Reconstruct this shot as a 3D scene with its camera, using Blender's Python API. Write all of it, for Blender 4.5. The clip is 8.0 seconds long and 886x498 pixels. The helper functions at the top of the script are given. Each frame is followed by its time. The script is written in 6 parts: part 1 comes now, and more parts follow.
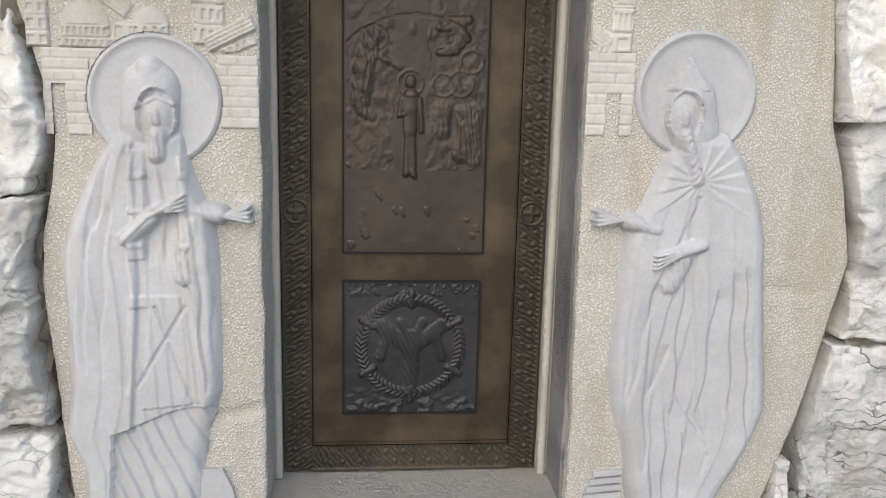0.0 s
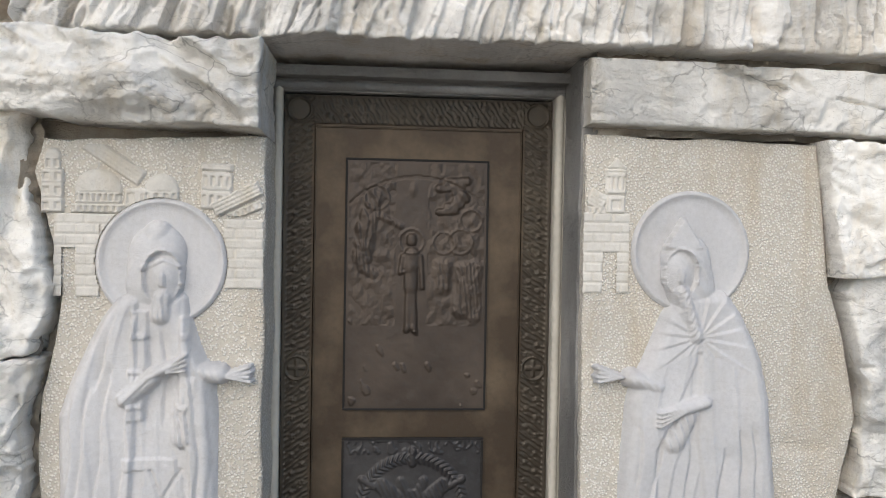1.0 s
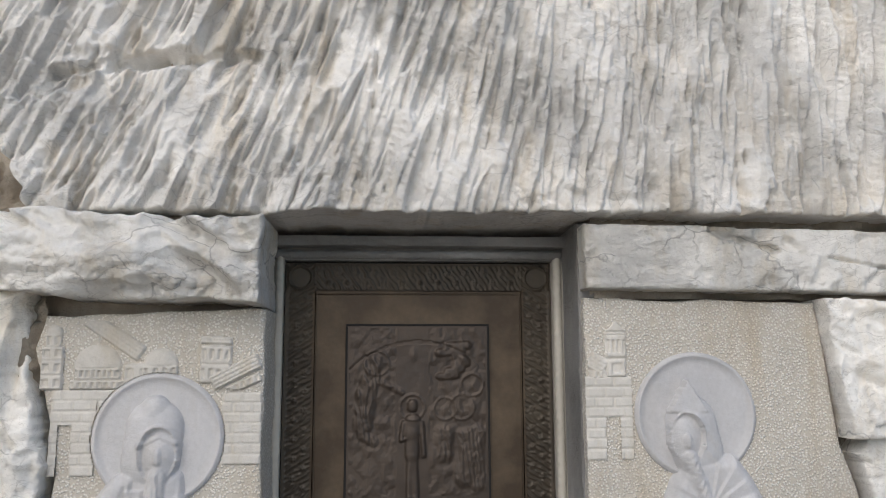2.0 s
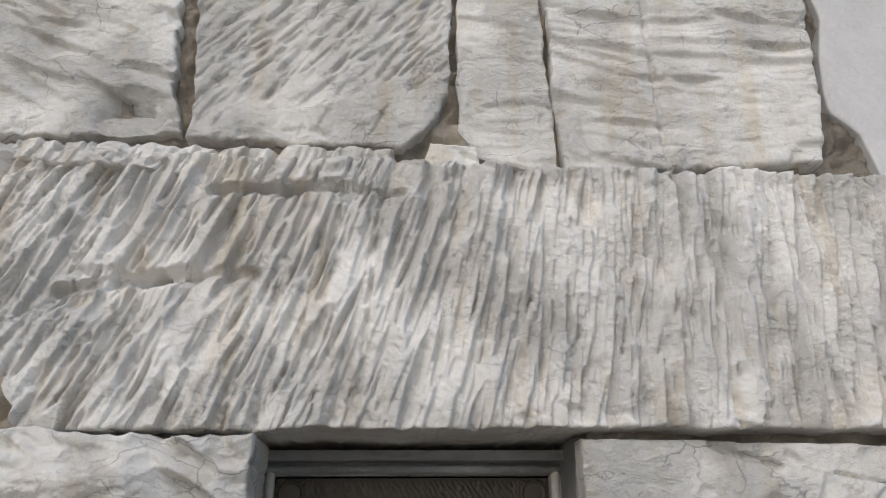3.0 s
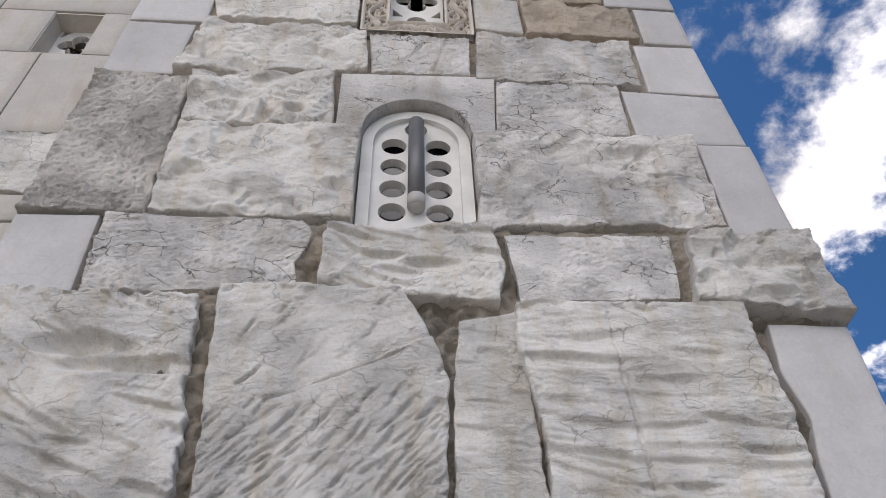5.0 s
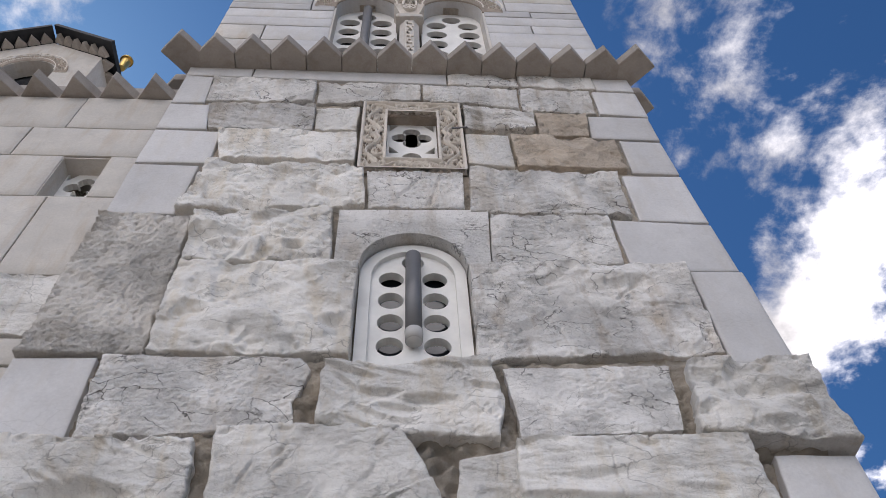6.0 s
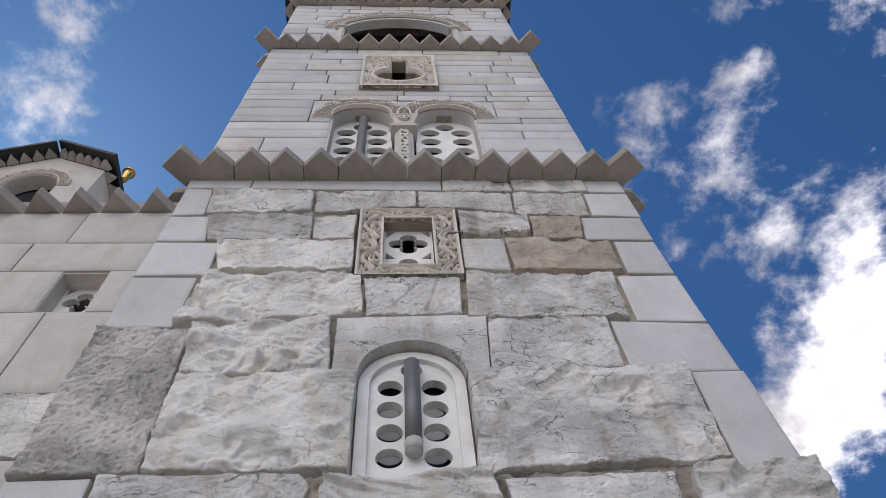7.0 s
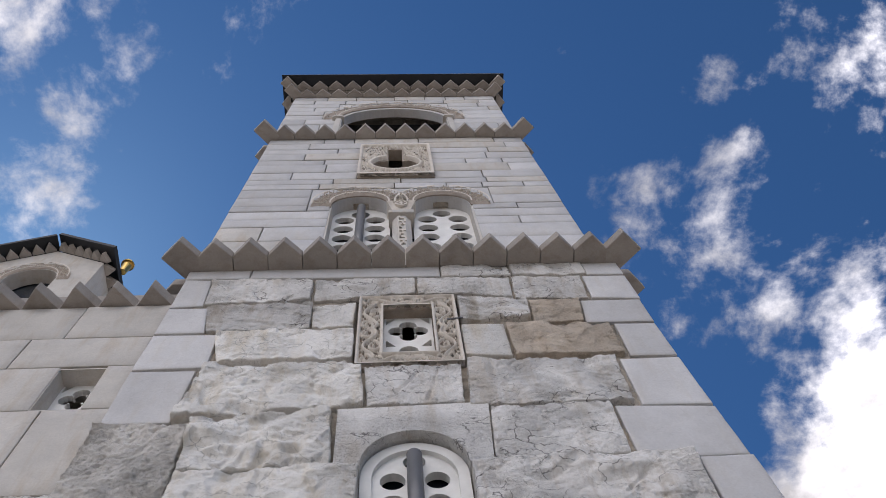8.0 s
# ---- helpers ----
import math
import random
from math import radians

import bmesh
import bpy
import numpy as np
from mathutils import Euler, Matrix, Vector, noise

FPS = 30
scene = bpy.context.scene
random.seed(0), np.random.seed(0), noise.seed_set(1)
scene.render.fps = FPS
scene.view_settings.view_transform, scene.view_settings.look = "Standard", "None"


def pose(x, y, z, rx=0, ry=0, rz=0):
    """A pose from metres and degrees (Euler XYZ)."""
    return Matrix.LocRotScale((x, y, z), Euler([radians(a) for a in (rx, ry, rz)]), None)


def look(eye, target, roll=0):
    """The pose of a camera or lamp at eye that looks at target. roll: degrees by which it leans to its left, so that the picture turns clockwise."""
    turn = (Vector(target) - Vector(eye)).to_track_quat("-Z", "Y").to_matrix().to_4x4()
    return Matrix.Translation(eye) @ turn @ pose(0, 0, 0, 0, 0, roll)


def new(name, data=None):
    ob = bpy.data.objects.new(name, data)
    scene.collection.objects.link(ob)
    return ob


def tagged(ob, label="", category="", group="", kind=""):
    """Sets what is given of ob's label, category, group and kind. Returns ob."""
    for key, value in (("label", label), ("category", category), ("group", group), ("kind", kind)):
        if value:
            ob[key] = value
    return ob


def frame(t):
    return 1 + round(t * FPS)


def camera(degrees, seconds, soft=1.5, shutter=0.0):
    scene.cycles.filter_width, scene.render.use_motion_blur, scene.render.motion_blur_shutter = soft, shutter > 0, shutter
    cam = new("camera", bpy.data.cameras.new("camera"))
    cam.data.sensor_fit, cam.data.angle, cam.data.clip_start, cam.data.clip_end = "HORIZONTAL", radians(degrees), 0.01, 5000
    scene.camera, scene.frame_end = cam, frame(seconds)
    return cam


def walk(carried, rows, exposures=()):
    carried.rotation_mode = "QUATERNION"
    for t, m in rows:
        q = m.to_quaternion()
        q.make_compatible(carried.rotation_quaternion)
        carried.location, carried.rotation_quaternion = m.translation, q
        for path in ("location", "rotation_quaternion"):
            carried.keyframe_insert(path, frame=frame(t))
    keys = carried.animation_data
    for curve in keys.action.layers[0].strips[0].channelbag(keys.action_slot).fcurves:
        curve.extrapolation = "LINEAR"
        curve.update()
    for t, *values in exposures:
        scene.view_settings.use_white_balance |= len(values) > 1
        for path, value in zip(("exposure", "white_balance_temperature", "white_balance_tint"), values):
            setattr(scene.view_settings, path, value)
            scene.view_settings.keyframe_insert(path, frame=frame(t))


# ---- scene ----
cam = camera(58.9, 8.0, soft=0.6)
PATH = [
    (0, (-0.148, -2.578, 1.539), (0.028, -0.622, 1.162), 1.4),
    (0.5, (-0.141, -2.583, 1.561), (0.028, -0.608, 1.299), 1.2),
    (1, (-0.147, -2.592, 1.616), (0.021, -0.6, 1.58), 1.0),
    (1.2, (-0.132, -2.592, 1.633), (0.026, -0.599, 1.654), 0.7),
    (2.5, (-0.113, -2.63, 1.776), (0.031, -0.706, 2.301), -0.6),
    (3, (-0.105, -2.655, 1.841), (0.037, -0.802, 2.578), -0.6),
    (3.5, (-0.11, -2.708, 1.95), (0.03, -0.952, 2.896), -1.1),
    (4, (-0.112, -2.75, 2.007), (0.023, -1.124, 3.163), -1.2),
    (4.5, (-0.112, -2.781, 2.041), (0.015, -1.284, 3.361), -1.5),
    (5, (-0.107, -2.81, 2.058), (0.014, -1.43, 3.501), -1.8),
    (6.5, (-0.091, -2.917, 2.095), (0.023, -1.885, 3.804), -5.0),
    (7, (-0.084, -2.939, 2.096), (0.03, -2.007, 3.862), -6.3),
    (7.5, (-0.084, -2.952, 2.106), (0.032, -2.107, 3.914), -7.7),
    (8, (-0.088, -2.962, 2.11), (0.032, -2.221, 3.965), -9.7),
]
walk(cam, [(t, look(eye, target, roll)) for t, eye, target, roll in PATH],
     exposures=[(0, 1.46, 6720, 11), (1.0, 1.42, 6720, 11), (1.6, 1.22, 6600, 12), (2.5, 1.02, 6650, 12), (3.5, 0.84, 6600, 13), (4.5, 0.77, 6480, 15), (5.0, 0.72, 6400, 16), (6.5, 0.66, 6220, 17), (8, 0.57, 6200, 17)])

# ---- world, sun, exposure ----
SUN_ELEV, SUN_AZ = radians(54), radians(-48)     # the sun stands behind the tower, to its left (azimuth from +y towards +x)
world = bpy.data.worlds.new("sky")
scene.world = world
world.use_nodes = True
wn, wl = world.node_tree.nodes, world.node_tree.links
wn.clear()


def wnode(kind, **kw):
    n = wn.new(kind)
    for k, v in kw.items():
        n.inputs[k].default_value = v
    return n


def wmath(op, a, b=None, clamp=False):
    n = wn.new("ShaderNodeMath")
    n.operation, n.use_clamp = op, clamp
    for i, s in enumerate((a, b)):
        if s is None:
            continue
        if isinstance(s, (int, float)):
            n.inputs[i].default_value = s
        else:
            wl.new(s, n.inputs[i])
    return n.outputs[0]


sky = wn.new("ShaderNodeTexSky")
sky.sky_type, sky.sun_disc = "NISHITA", False
sky.sun_elevation, sky.sun_rotation = SUN_ELEV, SUN_AZ
sky.air_density, sky.dust_density, sky.ozone_density = 1.0, 0.3, 2.5
coord = wn.new("ShaderNodeTexCoord")
sep = wn.new("ShaderNodeSeparateXYZ")
wl.new(coord.outputs["Generated"], sep.inputs[0])
# cloud deck: directions thrown on a flat layer
high = wmath("ADD", wmath("MAXIMUM", sep.outputs[2], 0.0), 0.22)
comb = wn.new("ShaderNodeCombineXYZ")
wl.new(wmath("DIVIDE", sep.outputs[0], high), comb.inputs[0])
wl.new(wmath("DIVIDE", sep.outputs[1], high), comb.inputs[1])
big = wnode("ShaderNodeTexNoise", Scale=6.5, Detail=10.0, Roughness=0.62, Distortion=0.12)
wl.new(comb.outputs[0], big.inputs["Vector"])
cover = wmath("ADD", wmath("MULTIPLY", big.outputs["Fac"], 1.35), -0.215)


def bank(direction, tight, weight):
    """More cloud round one direction of the sky."""
    dot = wn.new("ShaderNodeVectorMath")
    dot.operation = "DOT_PRODUCT"
    wl.new(coord.outputs["Generated"], dot.inputs[0])
    dot.inputs[1].default_value = Vector(direction).normalized()
    fall = wmath("POWER", wmath("MAXIMUM", dot.outputs["Value"], 0.0), tight)
    return wmath("MULTIPLY", fall, weight)


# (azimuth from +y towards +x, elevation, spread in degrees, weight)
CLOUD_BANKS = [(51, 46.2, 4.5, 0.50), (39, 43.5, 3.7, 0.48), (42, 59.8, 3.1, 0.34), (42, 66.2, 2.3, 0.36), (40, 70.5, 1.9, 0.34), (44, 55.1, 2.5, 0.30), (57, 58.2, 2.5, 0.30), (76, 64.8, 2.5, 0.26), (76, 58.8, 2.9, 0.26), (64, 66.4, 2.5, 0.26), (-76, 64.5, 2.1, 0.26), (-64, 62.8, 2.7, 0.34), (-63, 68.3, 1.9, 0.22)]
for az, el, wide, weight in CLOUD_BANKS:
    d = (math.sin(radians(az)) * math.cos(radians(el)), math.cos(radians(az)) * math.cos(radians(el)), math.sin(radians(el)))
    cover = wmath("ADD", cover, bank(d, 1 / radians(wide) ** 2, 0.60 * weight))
# clear over the tower; heavy sunlit cloud added in the unseen half of the sky that faces the sun, to light the front
# wall
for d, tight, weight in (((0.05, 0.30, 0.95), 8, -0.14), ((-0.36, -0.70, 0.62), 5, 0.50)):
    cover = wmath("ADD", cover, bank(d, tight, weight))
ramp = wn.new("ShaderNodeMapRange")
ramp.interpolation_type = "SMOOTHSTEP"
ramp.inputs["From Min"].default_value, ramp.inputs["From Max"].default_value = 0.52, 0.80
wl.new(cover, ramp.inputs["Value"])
thick = wn.new("ShaderNodeMapRange")
thick.inputs["From Min"].default_value, thick.inputs["From Max"].default_value = 0.74, 1.0
thick.inputs["To Min"].default_value, thick.inputs["To Max"].default_value = 1.0, 0.62
wl.new(cover, thick.inputs["Value"])
SKY, CLOUD = 0.060, 2.2
skyb = wn.new("ShaderNodeBackground")
skyb.inputs["Strength"].default_value = SKY
deep = wn.new("ShaderNodeMix")
deep.data_type, deep.blend_type = "RGBA", "MULTIPLY"
deep.inputs[0].default_value = 1.0
wl.new(sky.outputs[0], deep.inputs[6])
deep.inputs[7].default_value = (0.40, 0.72, 0.95, 1)      # a deep clear blue
wl.new(deep.outputs[2], skyb.inputs["Color"])
cloudb = wn.new("ShaderNodeBackground")
cloudb.inputs["Color"].default_value = (1.0, 0.97, 0.93, 1)
billow = wnode("ShaderNodeTexNoise", Scale=5.5, Detail=7.0, Roughness=0.6)
wl.new(comb.outputs[0], billow.inputs["Vector"])
shade = wn.new("ShaderNodeMapRange")
shade.inputs["From Min"].default_value, shade.inputs["From Max"].default_value = 0.35, 0.62
shade.inputs["To Min"].default_value, shade.inputs["To Max"].default_value = 0.42, 1.12
wl.new(billow.outputs["Fac"], shade.inputs["Value"])
facing = wn.new("ShaderNodeVectorMath")          # clouds away from the sun show their sunlit side, set brighter to light the front wall; those before it their shaded one
facing.operation = "DOT_PRODUCT"
wl.new(coord.outputs["Generated"], facing.inputs[0])
facing.inputs[1].default_value = (math.sin(SUN_AZ) * math.cos(SUN_ELEV), math.cos(SUN_AZ) * math.cos(SUN_ELEV), math.sin(SUN_ELEV))
lit = wn.new("ShaderNodeMapRange")
lit.inputs["From Min"].default_value, lit.inputs["From Max"].default_value = 0.40, 0.66
lit.inputs["To Min"].default_value, lit.inputs["To Max"].default_value = CLOUD, CLOUD * 0.31
wl.new(facing.outputs["Value"], lit.inputs["Value"])
wl.new(wmath("MULTIPLY", wmath("MULTIPLY", thick.outputs[0], shade.outputs[0]), lit.outputs[0]), cloudb.inputs["Strength"])
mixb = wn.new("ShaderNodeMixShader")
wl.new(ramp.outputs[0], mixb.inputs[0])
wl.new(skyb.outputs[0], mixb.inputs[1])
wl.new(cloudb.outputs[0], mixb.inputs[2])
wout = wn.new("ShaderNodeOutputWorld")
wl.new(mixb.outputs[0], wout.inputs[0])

sun = new("sun", bpy.data.lights.new("sun", "SUN"))
sun.data.energy, sun.data.angle, sun.data.color = 3.6, radians(0.6), (1.0, 0.95, 0.87)
to_sun = Vector((math.sin(SUN_AZ) * math.cos(SUN_ELEV), math.cos(SUN_AZ) * math.cos(SUN_ELEV), math.sin(SUN_ELEV)))
sun.matrix_world = look(to_sun * 60, (0, 0, 0))


# ---- materials ----
def material(name, rough=0.75, metal=0.0):
    m = bpy.data.materials.new(name)
    m.use_nodes = True
    n, l = m.node_tree.nodes, m.node_tree.links
    b = n["Principled BSDF"]
    b.inputs["Roughness"].default_value, b.inputs["Metallic"].default_value = rough, metal
    return m, n, l, b


def spread(n, l, offset=True):
    """Object coordinates, moved by a random step from piece to piece."""
    tc = n.new("ShaderNodeTexCoord")
    if not offset:
        return tc.outputs["Object"]
    info, add = n.new("ShaderNodeObjectInfo"), n.new("ShaderNodeVectorMath")
    mul = n.new("ShaderNodeMath")
    mul.operation = "MULTIPLY"
    mul.inputs[1].default_value = 37.0
    l.new(info.outputs["Random"], mul.inputs[0])
    l.new(tc.outputs["Object"], add.inputs[0])
    l.new(mul.outputs[0], add.inputs[1])
    return add.outputs[0]


def noise_tex(n, l, vec, scale, detail=5.0, rough=0.55, distort=0.0, stretch=None):
    t = n.new("ShaderNodeTexNoise")
    t.inputs["Scale"].default_value, t.inputs["Detail"].default_value = scale, detail
    t.inputs["Roughness"].default_value, t.inputs["Distortion"].default_value = rough, distort
    if stretch:
        mp = n.new("ShaderNodeMapping")
        mp.inputs["Scale"].default_value = stretch
        l.new(vec, mp.inputs["Vector"])
        vec = mp.outputs[0]
    l.new(vec, t.inputs["Vector"])
    return t.outputs["Fac"]


def span(n, l, fac, a, b, to=(0.0, 1.0)):
    r = n.new("ShaderNodeMapRange")
    r.inputs["From Min"].default_value, r.inputs["From Max"].default_value = a, b
    r.inputs["To Min"].default_value, r.inputs["To Max"].default_value = to
    l.new(fac, r.inputs["Value"])
    return r.outputs[0]


def blend(n, l, fac, a, b, mode="MIX"):
    m = n.new("ShaderNodeMix")
    m.data_type, m.blend_type = "RGBA", mode
    for s, i in ((fac, 0), (a, 6), (b, 7)):
        if isinstance(s, tuple):
            m.inputs[i].default_value = (*s, 1)
        elif isinstance(s, (int, float)):
            m.inputs[i].default_value = s
        else:
            l.new(s, m.inputs[i])
    return m.outputs[2]


def times(n, l, a, b, op="MULTIPLY"):
    m = n.new("ShaderNodeMath")
    m.operation = op
    for i, s in enumerate((a, b)):
        if isinstance(s, (int, float)):
            m.inputs[i].default_value = s
        else:
            l.new(s, m.inputs[i])
    return m.outputs[0]


def relief(n, l, b, layers):
    """Chained bumps: (height, strength, distance)."""
    last = None
    for h, s, d in layers:
        bump = n.new("ShaderNodeBump")
        bump.inputs["Strength"].default_value, bump.inputs["Distance"].default_value = s, d
        l.new(h, bump.inputs["Height"])
        if last:
            l.new(last, bump.inputs["Normal"])
        last = bump.outputs[0]
    l.new(last, b.inputs["Normal"])


def stone_material(name, base, stain, grey, stain_amount=0.5, grain=0.5, crack=0.0, vary=0.1, rough=0.8, dots=0.0):
    m, n, l, b = material(name, rough)
    v = spread(n, l)
    low = noise_tex(n, l, v, 1.6, 4, 0.6)
    mid = noise_tex(n, l, v, 7.0, 6, 0.62, 0.4)
    fine = noise_tex(n, l, v, 60.0, 6, 0.65)
    dust = noise_tex(n, l, v, 240.0, 3, 0.6)
    c = blend(n, l, span(n, l, mid, 0.35, 0.75), base, grey)
    streak = noise_tex(n, l, v, 3.0, 6, 0.62, 0.3, stretch=(2.6, 2.6, 0.5))
    c = blend(n, l, times(n, l, span(n, l, streak, 0.50, 0.68), stain_amount), c, stain)
    c = blend(n, l, 0.65, c, blend(n, l, span(n, l, fine, 0.25, 0.75), (0.86, 0.855, 0.85), (1.09, 1.09, 1.085)), "MULTIPLY")
    pits = noise_tex(n, l, v, 110.0, 4, 0.7, 0.0, stretch=(1.0, 1.0, 1.9))
    hole = times(n, l, span(n, l, pits, 0.60, 0.72), span(n, l, mid, 0.42, 0.62))
    c = blend(n, l, times(n, l, hole, min(0.8, 0.75 * grain)), c, (0.19, 0.17, 0.14))
    veins = noise_tex(n, l, v, 5.5, 9, 0.68, 1.1, stretch=(1.0, 1.0, 1.6))
    hair = n.new("ShaderNodeMath")
    hair.operation = "ABSOLUTE"
    l.new(times(n, l, veins, 0.5, "SUBTRACT"), hair.inputs[0])
    hairline = times(n, l, span(n, l, hair.outputs[0], 0.0, 0.010, (1.0, 0.0)), span(n, l, low, 0.44, 0.60))
    c = blend(n, l, times(n, l, hairline, min(0.6, 0.55 * grain)), c, (0.24, 0.21, 0.17))
    info = n.new("ShaderNodeObjectInfo")
    tone = span(n, l, info.outputs["Random"], 0, 1, (1 - vary, 1 + vary * 0.4))
    c = blend(n, l, 1.0, c, tone, "MULTIPLY")
    c = blend(n, l, 1.0, c, span(n, l, low, 0.3, 0.7, (0.88, 1.08)), "MULTIPLY")
    nick = noise_tex(n, l, v, 13.0, 7, 0.62, 0.8, stretch=(1.0, 1.0, 1.7))
    crease = times(n, l, times(n, l, nick, 0.5, "SUBTRACT"), 0.0, "ADD")
    fold = n.new("ShaderNodeMath")
    fold.operation = "ABSOLUTE"
    l.new(crease, fold.inputs[0])
    tooth = noise_tex(n, l, v, 27.0, 9, 0.72, 0.3, stretch=(1.0, 1.0, 1.3))
    rough_zone = span(n, l, noise_tex(n, l, v, 2.3, 5, 0.65), 0.40, 0.62, (0.12, 1.0))
    layers = [(times(n, l, times(n, l, fold.outputs[0], 0.08, "SUBTRACT"), rough_zone), min(1.0, 1.3 * grain), 0.055 * min(1.0, grain)), (times(n, l, times(n, l, tooth, 0.5, "SUBTRACT"), rough_zone), min(1.0, 0.9 * grain), 0.034 * min(1.0, grain)), (fine, min(1.0, 0.7 * grain), 0.007), (hole, -0.9 * min(1.0, grain), 0.009), (hairline, -0.8 * min(1.0, grain), 0.008), (dust, 0.6 * min(1.0, grain), 0.002)]
    if dots:
        vo = n.new("ShaderNodeTexVoronoi")
        vo.inputs["Scale"].default_value = dots
        l.new(v, vo.inputs["Vector"])
        spot = span(n, l, vo.outputs["Distance"], 0.25, 0.55)
        c = blend(n, l, times(n, l, spot, 0.55), c, (0.36, 0.31, 0.24))
        layers.append((span(n, l, vo.outputs["Distance"], 0.1, 0.6, (1.0, 0.0)), 0.7, 0.005))
    if crack:
        warp = n.new("ShaderNodeVectorMath")
        nz = n.new("ShaderNodeTexNoise")
        nz.inputs["Scale"].default_value, nz.inputs["Detail"].default_value = 3.0, 6.0
        l.new(v, nz.inputs["Vector"])
        warp.operation = "MULTIPLY_ADD"
        warp.inputs[1].default_value = (0.55, 0.55, 0.55)
        l.new(nz.outputs["Color"], warp.inputs[0])
        flat = n.new("ShaderNodeMapping")
        flat.inputs["Scale"].default_value = (1.0, 1.0, 2.1)
        l.new(v, flat.inputs["Vector"])
        l.new(flat.outputs[0], warp.inputs[2])
        vo = n.new("ShaderNodeTexVoronoi")
        vo.feature = "DISTANCE_TO_EDGE"
        vo.inputs["Scale"].default_value = 4.0
        l.new(warp.outputs[0], vo.inputs["Vector"])
        line = span(n, l, vo.outputs["Distance"], 0.0, 0.030, (1.0, 0.0))
        line = times(n, l, line, span(n, l, noise_tex(n, l, v, 2.9, 5, 0.7), 0.49, 0.58))
        c = blend(n, l, times(n, l, line, crack), c, (0.12, 0.11, 0.10))
        layers.append((line, -0.7, 0.01))
        web = n.new("ShaderNodeTexVoronoi")
        web.feature = "DISTANCE_TO_EDGE"
        web.inputs["Scale"].default_value = 15.0
        l.new(warp.outputs[0], web.inputs["Vector"])
        craze = span(n, l, web.outputs["Distance"], 0.0, 0.045, (1.0, 0.0))
        craze = times(n, l, craze, span(n, l, noise_tex(n, l, v, 4.1, 6, 0.75), 0.50, 0.62))
        c = blend(n, l, times(n, l, craze, 0.62 * crack), c, (0.16, 0.145, 0.125))
        layers.append((craze, -0.6 * crack, 0.006))
    l.new(c, b.inputs["Base Color"])
    b.inputs["Specular IOR Level"].default_value = 0.3
    relief(n, l, b, layers)
    return m


WHITE = stone_material("white_marble", (0.87, 0.845, 0.80), (0.68, 0.58, 0.43), (0.82, 0.795, 0.75), 0.55, 0.8, 0.5)
LINTEL = stone_material("chiselled_marble", (0.88, 0.855, 0.815), (0.60, 0.48, 0.31), (0.83, 0.81, 0.775), 0.45, 0.8, 0.25, 0.04)
GREY = stone_material("weathered_grey_marble", (0.83, 0.805, 0.77), (0.50, 0.42, 0.33), (0.72, 0.695, 0.66), 0.75, 1.0, 1.0)
HAMMER = stone_material("hammered_grey_stone", (0.72, 0.685, 0.635), (0.50, 0.44, 0.37), (0.58, 0.55, 0.51), 0.5, 1.5, 0.0)
CRACKED = stone_material("crackled_marble", (0.87, 0.845, 0.81), (0.60, 0.52, 0.42), (0.76, 0.74, 0.71), 0.55, 0.9, 1.0)
ASHLAR = stone_material("sawn_marble", (0.62, 0.61, 0.605), (0.54, 0.49, 0.42), (0.57, 0.56, 0.555), 0.3, 0.12, 0.12, 0.16, 0.6)
CREAM = stone_material("cream_ashlar", (0.62, 0.585, 0.535), (0.50, 0.41, 0.31), (0.56, 0.535, 0.50), 0.5, 0.18, 0.1, 0.12, 0.65)
TAN = stone_material("tan_limestone", (0.66, 0.56, 0.45), (0.52, 0.41, 0.30), (0.60, 0.52, 0.43), 0.5, 1.0, 0.3)
CARVED = stone_material("carved_marble", (0.575, 0.565, 0.57), (0.50, 0.47, 0.43), (0.52, 0.515, 0.52), 0.4, 0.3, 0.0, 0.03, 0.6)
# brown dirt plus recess shade put into the colour, so the scrolls stand out
ORNATE_GROUND = stone_material("dirty_shaded_ground", (0.42, 0.36, 0.30), (0.28, 0.22, 0.17), (0.35, 0.30, 0.25), 0.5, 0.5, 0.0, 0.04, 0.85)
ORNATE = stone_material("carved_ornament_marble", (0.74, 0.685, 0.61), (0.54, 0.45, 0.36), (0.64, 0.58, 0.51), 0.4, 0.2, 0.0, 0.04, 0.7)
TOWN = stone_material("low_carved_marble", (0.66, 0.63, 0.58), (0.50, 0.43, 0.32), (0.57, 0.54, 0.49), 0.6, 0.3, 0.0, 0.03, 0.8)
GRAIN = stone_material("punched_marble_ground", (0.80, 0.765, 0.705), (0.60, 0.50, 0.37), (0.71, 0.675, 0.615), 0.6, 0.3, 0.0, 0.03, 0.85, dots=112.0)
CORNICE = stone_material("cornice_stone", (0.42, 0.38, 0.34), (0.29, 0.24, 0.19), (0.36, 0.33, 0.30), 0.5, 0.3, 0.0, 0.14)
MORTAR = stone_material("grey_mortar", (0.52, 0.46, 0.38), (0.33, 0.26, 0.19), (0.40, 0.355, 0.30), 0.6, 2.0, 0.0)
PAVING = stone_material("pale_paving", (0.48, 0.46, 0.42), (0.38, 0.34, 0.28), (0.42, 0.41, 0.38), 0.4, 0.6, 0.0)


